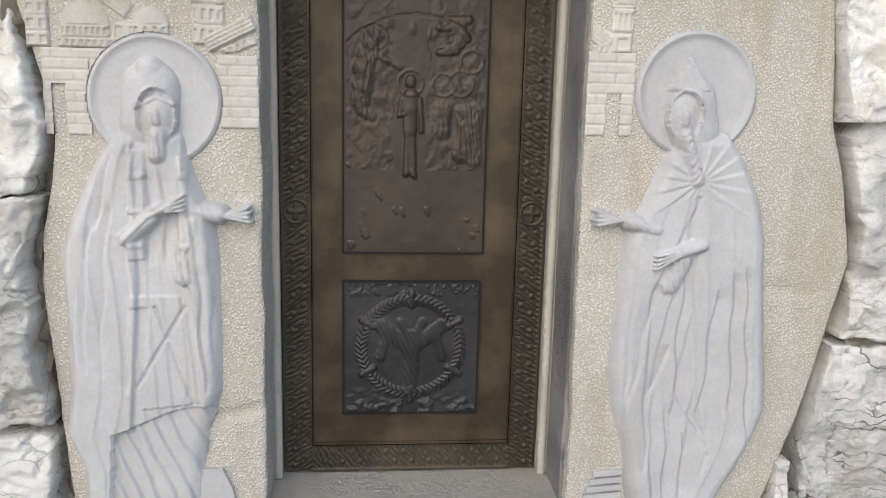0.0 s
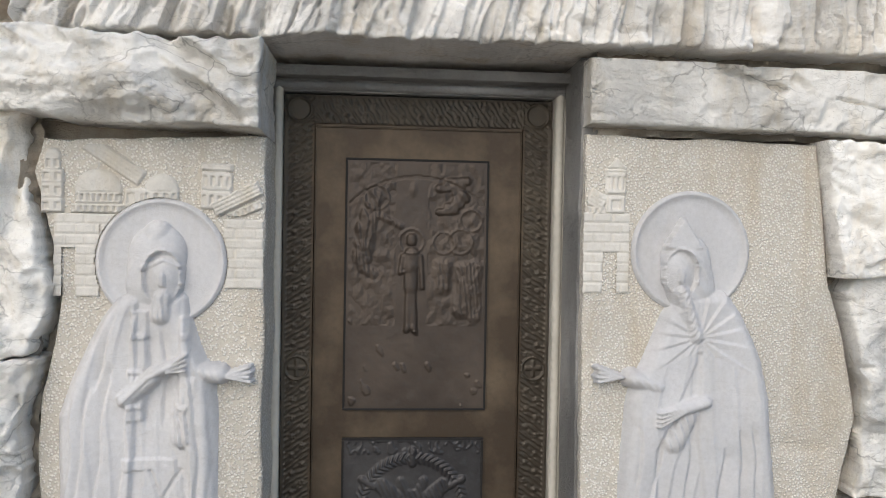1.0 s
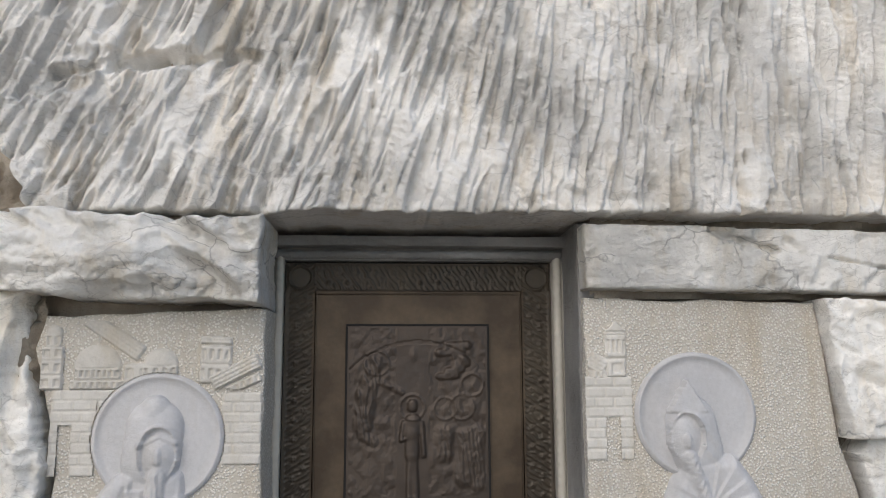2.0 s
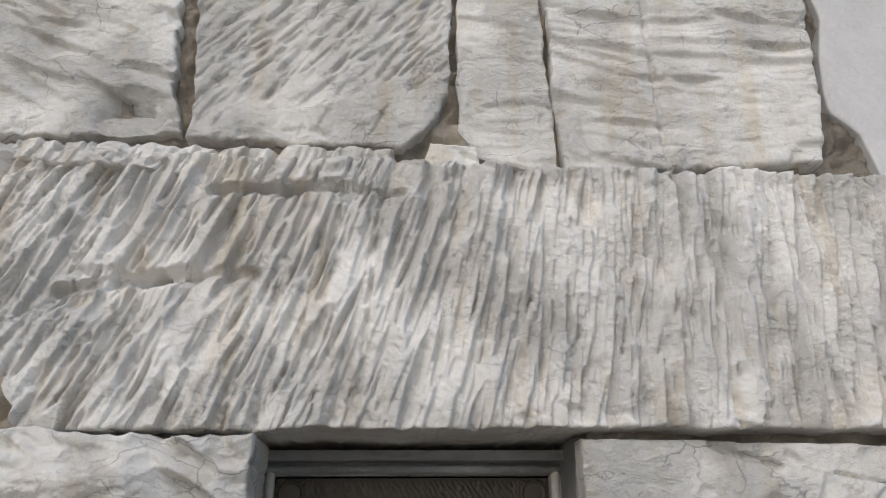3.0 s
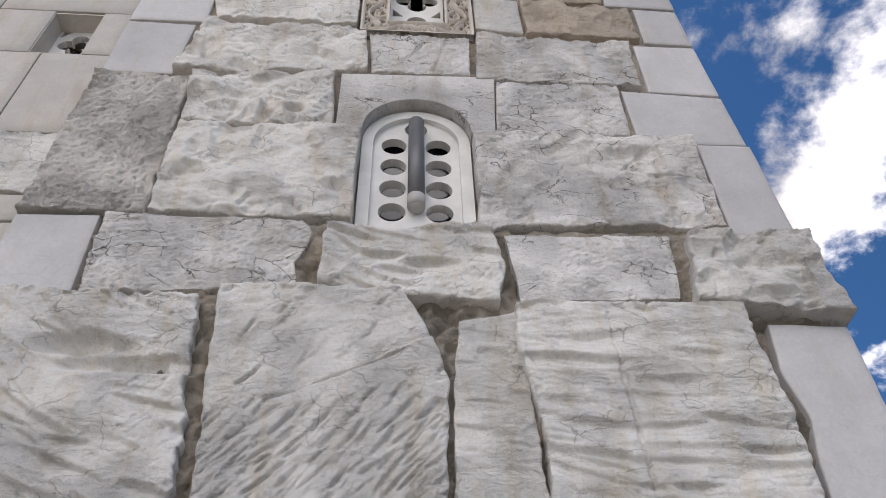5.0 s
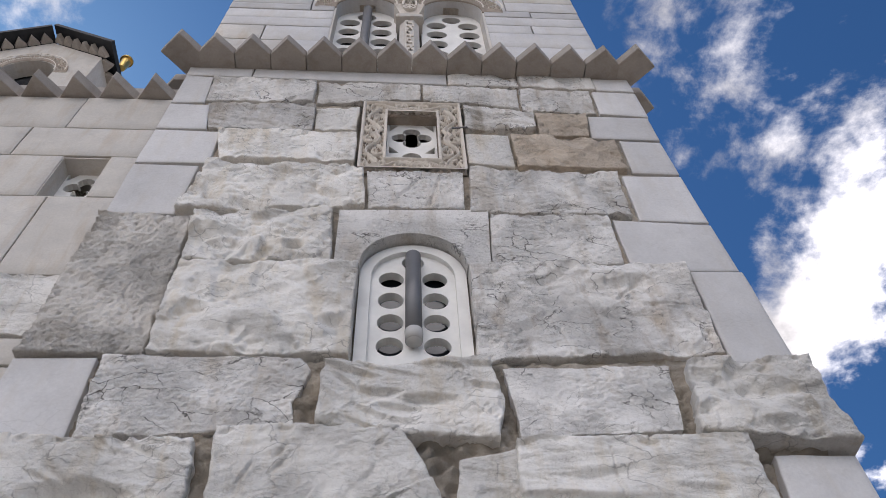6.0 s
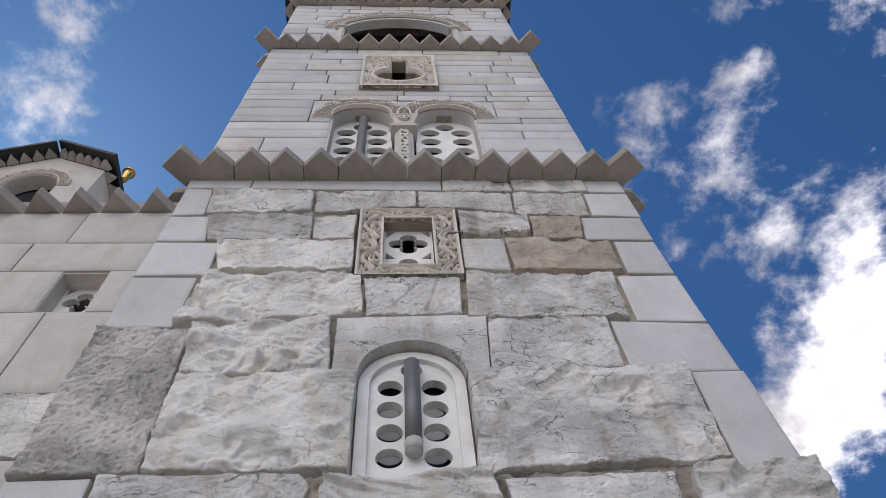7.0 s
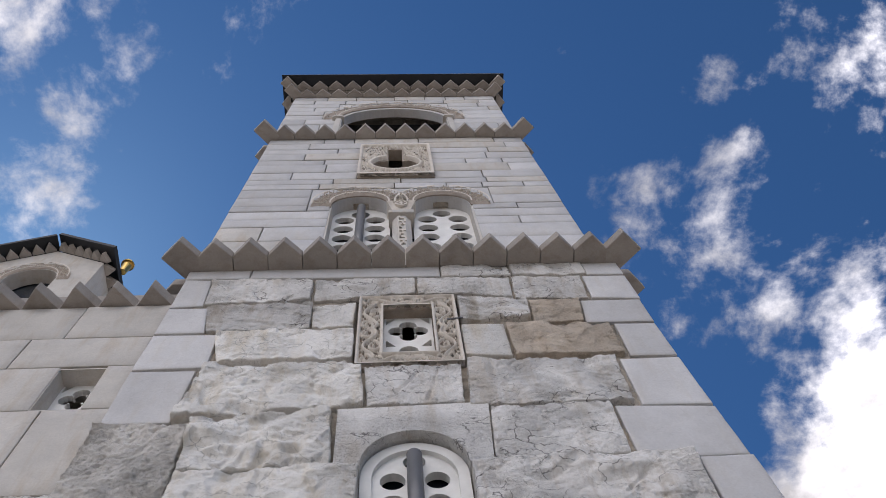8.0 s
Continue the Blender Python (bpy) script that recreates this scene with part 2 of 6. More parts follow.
def bronze_material(name, base, worn, green, rough):
    m, n, l, b = material(name, rough, 0.55)
    v = spread(n, l, False)
    a = noise_tex(n, l, v, 3.0, 6, 0.6)
    f = noise_tex(n, l, v, 45.0, 5, 0.6)
    c = blend(n, l, span(n, l, a, 0.45, 0.72), base, worn)
    c = blend(n, l, times(n, l, span(n, l, f, 0.5, 0.75), 0.4), c, green)
    l.new(c, b.inputs["Base Color"])
    l.new(span(n, l, a, 0.3, 0.7, (rough - 0.08, rough + 0.14)), b.inputs["Roughness"])
    relief(n, l, b, [(a, 0.15, 0.02), (f, 0.3, 0.003)])
    return m


BRONZE = bronze_material("brown_bronze", (0.062, 0.043, 0.028), (0.16, 0.12, 0.08), (0.065, 0.056, 0.042), 0.50)
DARK_BRONZE = bronze_material("dark_bronze", (0.060, 0.048, 0.036), (0.11, 0.09, 0.065), (0.06, 0.063, 0.052), 0.48)
PANEL_BRONZE = bronze_material("cast_bronze_relief", (0.058, 0.044, 0.035), (0.095, 0.073, 0.057), (0.066, 0.06, 0.055), 0.44)
LOW_BRONZE = bronze_material("blackened_bronze", (0.042, 0.039, 0.040), (0.075, 0.07, 0.068), (0.07, 0.075, 0.075), 0.44)


def plain(name, colour, rough, metal=0.0, grain=0.15):
    m, n, l, b = material(name, rough, metal)
    v = spread(n, l)
    f = noise_tex(n, l, v, 30.0, 5)
    lo = noise_tex(n, l, v, 4.0, 4)
    c = blend(n, l, 1.0, colour, span(n, l, lo, 0.3, 0.7, (0.85, 1.12)), "MULTIPLY")
    l.new(c, b.inputs["Base Color"])
    relief(n, l, b, [(f, grain, 0.003)])
    return m


JAMB = stone_material("grey_jamb_stone", (0.40, 0.39, 0.38), (0.30, 0.28, 0.25), (0.33, 0.32, 0.31), 0.4, 1.3, 0.0)
# near-black, for the shade in the gaps round the door panels
GAP = plain("gap_shade", (0.012, 0.010, 0.009), 0.8)
ROPE = plain("pale_rope_moulding", (0.50, 0.47, 0.41), 0.6)
PANEL_WHITE = plain("white_window_slab", (0.78, 0.77, 0.74), 0.6)
TUBE = plain("grey_metal_tube", (0.17, 0.17, 0.175), 0.5, 0.3)
CAP = plain("pale_plastic_cap", (0.42, 0.41, 0.39), 0.5)
ROOF = plain("dark_sheet_roof", (0.02, 0.022, 0.026), 0.45, 0.3)
# shade behind the openings, put into the colour of floors and ceiling
INSIDE = plain("inside_shade", (0.10, 0.10, 0.10), 0.9)
GOLD = plain("gilded_metal", (0.75, 0.52, 0.16), 0.3, 1.0)
SOIL = stone_material("paved_ground", (0.25, 0.23, 0.20), (0.20, 0.17, 0.14), (0.22, 0.20, 0.18), 0.4, 0.8)
glass, gn, gl, gb = material("dark_window_glass", 0.08)
gb.inputs["Base Color"].default_value = (0.03, 0.035, 0.045, 1)
gb.inputs["Specular IOR Level"].default_value = 0.5


# ---- shapes ----
def lattice(i, j, seed):
    s = np.sin(i * 127.1 + j * 311.7 + seed * 74.7) * 43758.5453
    return s - np.floor(s)


def vnoise(x, z, seed=0.0):
    xi, zi = np.floor(x), np.floor(z)
    fx, fz = x - xi, z - zi
    fx, fz = fx * fx * (3 - 2 * fx), fz * fz * (3 - 2 * fz)
    a = lattice(xi, zi, seed) * (1 - fx) + lattice(xi + 1, zi, seed) * fx
    b = lattice(xi, zi + 1, seed) * (1 - fx) + lattice(xi + 1, zi + 1, seed) * fx
    return a * (1 - fz) + b * fz


def fbm(x, z, octaves=4, seed=0.0):
    total, amp, norm = 0.0, 1.0, 0.0
    for k in range(octaves):
        total = total + amp * vnoise(x * 2 ** k + 17.3 * k, z * 2 ** k - 9.1 * k, seed + k)
        norm += amp
        amp *= 0.5
    return total / norm


def ridge(s):
    f = s - np.floor(s)
    return 1 - np.abs(2 * f - 1)


def add_mesh(name, verts, faces, mat, parent=None, label="", smooth=True):
    me = bpy.data.meshes.new(name)
    me.from_pydata(verts, [], faces)
    me.materials.append(mat)
    if smooth:
        me.polygons.foreach_set("use_smooth", np.ones(len(me.polygons), dtype=bool))
    me.update()
    ob = new(name, me)
    ob.parent = parent
    if label:
        ob["label"] = label
    return ob


def part(name, bm, mat, parent=None, label="", smooth=False):
    me = bpy.data.meshes.new(name)
    bmesh.ops.recalc_face_normals(bm, faces=bm.faces)
    bm.to_mesh(me)
    bm.free()
    me.materials.append(mat)
    if smooth:
        me.polygons.foreach_set("use_smooth", np.ones(len(me.polygons), dtype=bool))
    ob = new(name, me)
    ob.parent = parent
    if label:
        ob["label"] = label
    return ob


def twin(ob, m):
    """Another piece on the same mesh."""
    o = ob.copy()
    scene.collection.objects.link(o)
    o.matrix_local = m
    return o


def group_at(name, at=(0, 0, 0)):
    e = new(name)
    e.empty_display_size = 0.1
    e.location = at
    return e


def box(bm, x0, x1, y0, y1, z0, z1):
    m = Matrix.LocRotScale(((x0 + x1) / 2, (y0 + y1) / 2, (z0 + z1) / 2), None, (x1 - x0, y1 - y0, z1 - z0))
    return bmesh.ops.create_cube(bm, size=1, matrix=m)["verts"]


def box_part(name, dims, mat, parent=None, label="", bevel=0.0):
    bm = bmesh.new()
    box(bm, *dims)
    if bevel:
        bmesh.ops.bevel(bm, geom=bm.edges[:], offset=bevel, segments=2, affect="EDGES")
    return part(name, bm, mat, parent, label)


def plate(outer, holes, y0, y1):
    """A slab in the wall's plane with an outline and holes, from y0 (front) to y1."""
    bm = bmesh.new()
    edges = []
    for loop in (outer, *holes):
        loop = [p for i, p in enumerate(loop) if math.dist(p, loop[i - 1]) > 0.001]
        vs = [bm.verts.new((x, y0, z)) for x, z in loop]
        edges += [bm.edges.new((vs[i], vs[(i + 1) % len(vs)])) for i in range(len(vs))]
    bmesh.ops.triangle_fill(bm, use_beauty=True, use_dissolve=False, edges=edges)
    ext = bmesh.ops.extrude_face_region(bm, geom=bm.faces[:] + bm.edges[:] + bm.verts[:])
    for v in ext["geom"]:
        if isinstance(v, bmesh.types.BMVert):
            v.co.y = y1
    return bm


def disc(cx, cz, r, n=28, a0=0.0, a1=2 * math.pi, closed=True):
    k = n if closed else n + 1
    return [(cx + r * math.cos(a0 + (a1 - a0) * i / n), cz + r * math.sin(a0 + (a1 - a0) * i / n)) for i in range(k)]


def arch_outline(cx, half, z0, spring, n=20):
    return [(cx - half, z0), (cx + half, z0)] + disc(cx, spring, half, n, 0, math.pi, False)


def grid_faces(n, m):
    i, j = np.meshgrid(np.arange(n - 1), np.arange(m - 1), indexing="ij")
    a = (i * m + j).ravel()
    return np.stack([a, a + m, a + m + 1, a + 1], 1)


def field(name, x0, x1, z0, z1, res, height, y, mat, parent=None, mask=None, label=""):
    """A carved surface: height(x, z) stands out from the plane y towards the viewer."""
    n, m = max(3, int((x1 - x0) / res) + 1), max(3, int((z1 - z0) / res) + 1)
    x, z = np.meshgrid(np.linspace(x0, x1, n), np.linspace(z0, z1, m), indexing="ij")
    h = height(x, z)
    f = grid_faces(n, m)
    if mask is not None:
        keep = mask(x, z).ravel()
        f = f[keep[f].any(axis=1)]
    v = np.stack([x.ravel(), (y - h).ravel(), z.ravel()], 1)
    used = np.unique(f)
    back = np.zeros(len(v), int)
    back[used] = np.arange(len(used))
    return add_mesh(name, v[used].tolist(), back[f].tolist(), mat, parent, label)


def saw(s, sharp=1.5):
    """Smooth hollows that end in a sharp crest."""
    f = s - np.floor(s)
    drop = np.clip((1 - f) / 0.10, 0, 1)
    return f ** sharp * drop


def terrace(v, steps, soft=0.16):
    """Flaky layers: flat treads with steep little risers."""
    k = np.clip((v - 0.5) * 2.3 + 0.5, 0, 1) * steps
    f = k - np.floor(k)
    return (np.floor(k) + np.clip((f - 0.5) / soft + 0.5, 0, 1)) / steps


def strokes(x, z, seed, count, angle, length, width, depth, zone=None, lop=0.45, bend=0.6):
    """Hollows left by single blows of a chisel: each a groove with one steep side; where they meet, sharp crests stay.
    angle(x, z): lean from the upright in radians, and its spread; zone(x, z): how likely a blow is there."""
    r = np.random.RandomState(int(seed * 1000) % 2 ** 31)
    h = np.zeros_like(x)
    cols, rows = x.mean(axis=1), z.mean(axis=0)
    sx, sz = np.ptp(x - cols[:, None]) / 2, np.ptp(z - rows[None, :]) / 2
    lo_x, hi_x, lo_z, hi_z = x.min(), x.max(), z.min(), z.max()
    for _ in range(int(count)):
        cx, cz = r.uniform(lo_x, hi_x), r.uniform(lo_z, hi_z)
        chance, lot = r.rand(), r.rand(5)
        if zone is not None and chance > zone(cx, cz):
            continue
        lean, vary = angle(cx, cz)
        lean += vary * (lot[0] * 2 - 1)
        half = length[0] + (length[1] - length[0]) * lot[1]
        wide = width[0] + (width[1] - width[0]) * lot[2]
        deep = (depth[0] + (depth[1] - depth[0]) * lot[3] ** 1.5)
        reach = half + wide
        i0, i1 = np.searchsorted(cols, (cx - reach - sx, cx + reach + sx))
        j0, j1 = np.searchsorted(rows, (cz - reach - sz, cz + reach + sz))
        if i1 - i0 < 2 or j1 - j0 < 2:
            continue
        dx, dz = x[i0:i1, j0:j1] - cx, z[i0:i1, j0:j1] - cz
        along = (dx * math.sin(lean) + dz * math.cos(lean)) / half
        across = (dz * math.sin(lean) - dx * math.cos(lean)) / wide + bend * (lot[4] - 0.5) * along ** 2
        ramp_side, wall = np.clip(1 + across / (1 + lop), 0, 1), np.clip(1 - across / (1 - lop), 0, 1)
        g = np.clip(1 - along ** 2, 0, 1) ** 0.7 * np.where(across < 0, ramp_side ** 1.15, wall ** 0.6) * (0.8 - 0.2 * along)
        h[i0:i1, j0:j1] = np.minimum(h[i0:i1, j0:j1], -deep * g)
    return h


def area_of(x, z):
    return np.ptp(x) * np.ptp(z)


def scoops(x, z, seed, per_metre, size, depth):
    """Shell-shaped breaks at all angles."""
    return strokes(x, z, seed, per_metre * area_of(x, z), lambda a, b: (1.2, 1.6), (size * 0.6, size * 1.6), (size * 0.4, size), (depth * 0.3, depth), lop=0.5)


def dress(style, x, z, seed, amp):
    """How the face of a stone is dressed: its height over the plane of the wall."""
    broad = fbm(x * 1.3, z * 1.3, 3, seed) - 0.5
    if style == "sawn":
        return 0.004 * broad + 0.0015 * (fbm(x * 9, z * 9, 3, seed + 3) - 0.5)
    micro = fbm(x * 38, z * 46, 3, seed + 70) - 0.5
    flakes = terrace(fbm(x * 4.5, z * 9.0, 6, seed + 71), 10, 0.1)
    patch = np.clip((fbm(x * 1.9, z * 2.3, 3, seed + 72) - 0.42) * 5, 0, 1)
    size = area_of(x, z)
    if style == "flutes":
        lean = lambda a, b: (float(np.interp(a, [-1.4, -0.2, 0.5, 1.2], [0.50, 0.34, 0.16, 0.03])), 0.10)
        wide = strokes(x, z, seed, 105 * size, lean, (0.10, 0.34), (0.026, 0.055), (0.3 * amp, 1.4 * amp), lop=0.68)
        slim = strokes(x, z, seed + 1, 240 * size, lean, (0.03, 0.13), (0.012, 0.026), (0.2 * amp, 0.9 * amp), lop=0.6)
        nibs = strokes(x, z, seed + 2, 1100 * size, lambda a, b: (-0.85, 0.25), (0.012, 0.034), (0.006, 0.011), (0.004, 0.012),
                       zone=lambda a, b: float(np.clip((vnoise(np.array(a * 4.0), np.array(b * 3.0), seed) - 0.45) * 5, 0, 1)))
        return 0.05 * broad + amp * 0.75 + wide + slim + nibs + 0.012 * flakes + 0.010 * micro
    if style == "ribs":
        lean = lambda a, b: (1.62 + 0.12 * math.sin(a * 5 + b * 3), 0.12)
        long = strokes(x, z, seed, 34 * size, lean, (0.10, 0.34), (0.035, 0.070), (0.3 * amp, 1.7 * amp), lop=0.6)
        short = strokes(x, z, seed + 1, 110 * size, lean, (0.03, 0.10), (0.010, 0.02), (0.1 * amp, 0.35 * amp))
        thin = terrace(fbm(x * 2.6, z * 13, 5, seed + 6), 10, 0.1)
        return 0.04 * broad + amp * 0.7 + long + short + 0.014 * thin * (0.3 + patch) + 0.008 * micro
    if style == "chop":
        zone = lambda a, b: float(np.clip(1.75 - abs(b - 3.78 - 0.18 * a) * 6.0, 0.03, 1.0))
        cuts = strokes(x, z, seed, 430 * size, lambda a, b: (0.66, 0.22), (0.04, 0.12), (0.012, 0.026), (0.3 * amp, 1.35 * amp), zone, lop=0.6)
        dents = strokes(x, z, seed + 1, 60 * size, lambda a, b: (0.9, 0.5), (0.05, 0.14), (0.03, 0.06), (0.1 * amp, 0.5 * amp))
        edge = z - (4.10 + 0.52 * (x + 0.35)) + 0.10 * (fbm(x * 4, z * 4, 4, seed + 8) - 0.5)
        ledge = 0.020 * np.clip(edge / 0.015, 0, 1) * np.clip(1 - edge / 0.5, 0, 1) * np.clip((x + 0.75) * 4, 0, 1)
        return 0.04 * broad + amp * 0.8 + cuts + dents - ledge + 0.014 * flakes * (0.35 + patch) + 0.009 * micro
    if style == "ledges":
        lean = lambda a, b: (1.98 + 0.25 * math.sin(a * 3.1 + seed), 0.25)
        long = strokes(x, z, seed, 42 * size, lean, (0.08, 0.26), (0.03, 0.07), (0.4 * amp, 1.9 * amp), lop=0.65)
        comb = strokes(x, z, seed + 1, 420 * size, lambda a, b: (0.75, 0.2), (0.015, 0.05), (0.006, 0.011), (0.003, 0.010),
                       zone=lambda a, b: float(np.clip((vnoise(np.array(a * 3.0), np.array(b * 4.0), seed) - 0.5) * 6, 0, 1)))
        thin = terrace(fbm(x * 5, z * 15, 5, seed + 3), 9, 0.1)
        return 0.06 * broad + amp + long + comb + amp * 0.45 * thin * (0.35 + patch) + 0.008 * micro
    if style == "hammer":
        pecks = strokes(x, z, seed, 900 * size, lambda a, b: (0.8, 0.8), (0.010, 0.022), (0.007, 0.013), (0.2 * amp, 0.7 * amp))
        return 0.02 * broad + 0.8 * amp * (fbm(x * 15, z * 15, 5, seed + 2) - 0.5) + 0.8 * amp * flakes * (0.3 + patch) + 0.6 * amp * micro + pecks + 0.3 * amp
    # broken rock: cleft faces with shell-shaped breaks and flaky patches
    a = terrace(fbm(x * 1.6 + 0.5 * z, z * 2.8, 5, seed + 4), 6, 0.2)
    breaks = scoops(x, z, seed, 16, 0.16, 0.02 + 1.8 * amp) + scoops(x, z, seed + 1, 80, 0.055, 0.008 + 0.7 * amp)
    return 0.04 * broad + amp * 1.1 * a + amp * 0.8 + breaks + (0.012 + 0.6 * amp) * (0.2 + patch) * flakes + 0.011 * micro


COUNT = [0]


def stone(corners, y, mat, style="rock", amp=0.02, res=0.025, edge=0.02, wob=0.012, depth=0.3, cuts=(), parent=None,
          name="stone_block", left=None, right=None, label="", tilt=0.0, hollow=()):
    """One block of the wall: corners bottom left, bottom right, top right, top left (x, z); y its face; left and right may be (z list, x list)
    for a broken side; cuts: (x0, z0, x1, z1, width, depth) gashes; hollow: (x, z, rx, rz, depth) dents, or swellings if depth is below 0."""
    COUNT[0] += 1
    seed = COUNT[0] * 1.37
    (ax, az), (bx, bz), (cx, cz), (dx, dz) = corners
    w = max(math.hypot(bx - ax, bz - az), math.hypot(cx - dx, cz - dz))
    h = max(math.hypot(dx - ax, dz - az), math.hypot(cx - bx, cz - bz))
    n, m = max(4, int(w / res) + 1), max(4, int(h / res) + 1)
    # finer towards the borders, so that the arris is round
    def steps(k, length):
        t = np.linspace(0, 1, k)
        e = min(edge * 0.5, length * 0.1) / length
        return np.unique(np.concatenate([[0, e * 0.3, e, 1 - e, 1 - e * 0.3, 1], t[(t > 1.6 * e) & (t < 1 - 1.6 * e)]]))
    us, vs = steps(n, w), steps(m, h)
    u, v = np.meshgrid(us, vs, indexing="ij")
    x = (ax * (1 - u) + bx * u) * (1 - v) + (dx * (1 - u) + cx * u) * v
    z = (az * (1 - u) + bz * u) * (1 - v) + (dz * (1 - u) + cz * u) * v
    if left:
        x = x + (np.interp(z, *left) - (ax * (1 - v) + dx * v)) * (1 - u)
    if right:
        x = x + (np.interp(z, *right) - (bx * (1 - v) + cx * v)) * u
    near = np.minimum(np.minimum(u, 1 - u) * w, np.minimum(v, 1 - v) * h)
    rim = np.clip(1 - near / (6 * wob + 1e-6), 0, 1)
    x0, z0 = x.copy(), z.copy()
    rough_rim = wob * 1.1 if style != "sawn" else 0.0
    x = x + wob * 2 * (fbm(x0 * 5, z0 * 5, 5, seed + 20) - 0.5) * (0.3 + 0.7 * rim) + rough_rim * (fbm(x0 * 19, z0 * 19, 4, seed + 21) - 0.5) * rim
    z = z + wob * 2 * (fbm(x0 * 5 + 50, z0 * 5, 5, seed + 30) - 0.5) * (0.3 + 0.7 * rim) + rough_rim * (fbm(x0 * 19 + 50, z0 * 19, 4, seed + 31) - 0.5) * rim
    high = dress(style, x0, z0, seed, amp)
    round_off = np.clip(1 - near / max(edge, 1e-4), 0, 1)
    jag = 1.0 if style == "sawn" else 0.2 + 1.8 * fbm(x0 * 9, z0 * 9, 4, seed + 40)
    high = high - edge * jag * (1 - np.sqrt(np.clip(1 - round_off ** 2, 0, 1)))
    if style != "sawn":
        by_rim = lambda a, b: 1.0 if min(a - x0.min(), x0.max() - a, b - z0.min(), z0.max() - b) < 0.07 else 0.0
        high = high + strokes(x0, z0, seed + 9, 170 * area_of(x0, z0), lambda a, b: (0.8, 1.5), (0.02, 0.06), (0.015, 0.04), (0.008, 0.03), by_rim)
    for x1, z1, x2, z2, cw, cd in cuts:
        px, pz = x2 - x1, z2 - z1
        t = np.clip(((x0 - x1) * px + (z0 - z1) * pz) / (px * px + pz * pz), 0, 1)
        off = 0.03 * (fbm(x0 * 8, z0 * 8, 3, seed + 50) - 0.5)
        d = np.hypot(x0 - x1 - t * px, z0 - z1 - t * pz) + off
        high = high - cd * np.clip(1 - (d / cw), 0, 1) ** 0.5
    for hx, hz, rx, rz, hd in hollow:
        q = ((x0 - hx) / rx) ** 2 + ((z0 - hz) / rz) ** 2 + 1.2 * (fbm(x0 * 5, z0 * 5, 3, seed + 60) - 0.5)
        high = high - hd * np.clip(1 - q, 0, 1) ** 1.7 * 1.3
    if y <= -0.04 and 3.2 < az < 5.0:
        deeper = 0.2 * np.clip((near - 0.08) / 0.08, 0, 1) if ax < -1.9 and az < 3.3 else 0.0
        high = np.maximum(high, y + 0.054 - deeper)      # no deeper than the mortar bed
    yy = y - high + tilt * v
    nn, mm = u.shape
    verts = np.stack([x.ravel(), yy.ravel(), z.ravel()], 1)
    faces = grid_faces(nn, mm)
    ids = np.arange(nn * mm).reshape(nn, mm)
    ring = np.concatenate([ids[:-1, 0], ids[-1, :-1], ids[:0:-1, -1], ids[0, :0:-1]])
    rv = verts[ring]
    rb = rv.copy()
    rb[:, 1] = y + depth
    base, k = len(verts), len(ring)
    verts = np.concatenate([verts, rv, rb])
    i = np.arange(k)
    j = (i + 1) % k
    sides = np.stack([base + i, base + k + i, base + k + j, base + j], 1)
    ob = add_mesh(name, verts.tolist(), faces.tolist() + sides.tolist(), mat, parent, label)
    flags = np.ones(len(ob.data.polygons), dtype=bool)
    flags[len(faces):] = False
    ob.data.polygons.foreach_set("use_smooth", flags)
    return ob


def rect(x0, x1, z0, z1):
    return ((x0, z0), (x1, z0), (x1, z1), (x0, z1))


def pierced_wall(name, x0, x1, y0, y1, z0, z1, holes, mat, parent=None):
    """A wall with rectangular openings (x0, x1, z0, z1) that go through it."""
    xs = sorted({x0, x1, *[h[0] for h in holes], *[h[1] for h in holes]})
    zs = sorted({z0, z1, *[h[2] for h in holes], *[h[3] for h in holes]})
    bm = bmesh.new()
    for a, b in zip(xs, xs[1:]):
        for c, d in zip(zs, zs[1:]):
            mx, mz = (a + b) / 2, (c + d) / 2
            if not any(h[0] < mx < h[1] and h[2] < mz < h[3] for h in holes):
                box(bm, a, b, y0, y1, c, d)
    bmesh.ops.remove_doubles(bm, verts=bm.verts[:], dist=0.0005)
    twice = [f for f in bm.faces if sum(1 for g in f.verts[0].link_faces if set(g.verts) == set(f.verts)) > 1]
    bmesh.ops.delete(bm, geom=twice, context="FACES")
    return part(name, bm, mat, parent)

# ---- setting: ground and the closed shell of the tower ----
bm = bmesh.new()
bmesh.ops.create_grid(bm, x_segments=2, y_segments=2, size=900)
ground = part("ground", bm, SOIL)
ground.location.z = -0.25
tagged(ground, "pale worn stone paving in front of the church", "ground", kind="structure")

DOOR = (-0.535, 0.555, -0.3, 2.29)
WIN = (-0.31, 0.31, 5.12, 6.36)
SQ = (-0.21, 0.21, 7.33, 8.15)
BIF = (-0.86, 0.84, 9.05, 11.45)
CROSS = (-0.40, 0.26, 12.35, 14.1)
BELL = (-1.0, 0.86, 14.5, 17.66)
front = pierced_wall("wall_front", -2.0, 2.0, 0.10, 0.55, -0.25, 9.0, [DOOR, WIN, SQ], MORTAR)
tagged(front, "bell tower wall of white marble blocks in grey mortar", "wall", kind="structure")
upper = pierced_wall("wall_upper", -1.96, 1.90, 0.14, 0.55, 9.0, 17.9, [BIF, CROSS, BELL], MORTAR)
tagged(upper, "upper bell tower wall of sawn white marble", "wall", kind="structure")
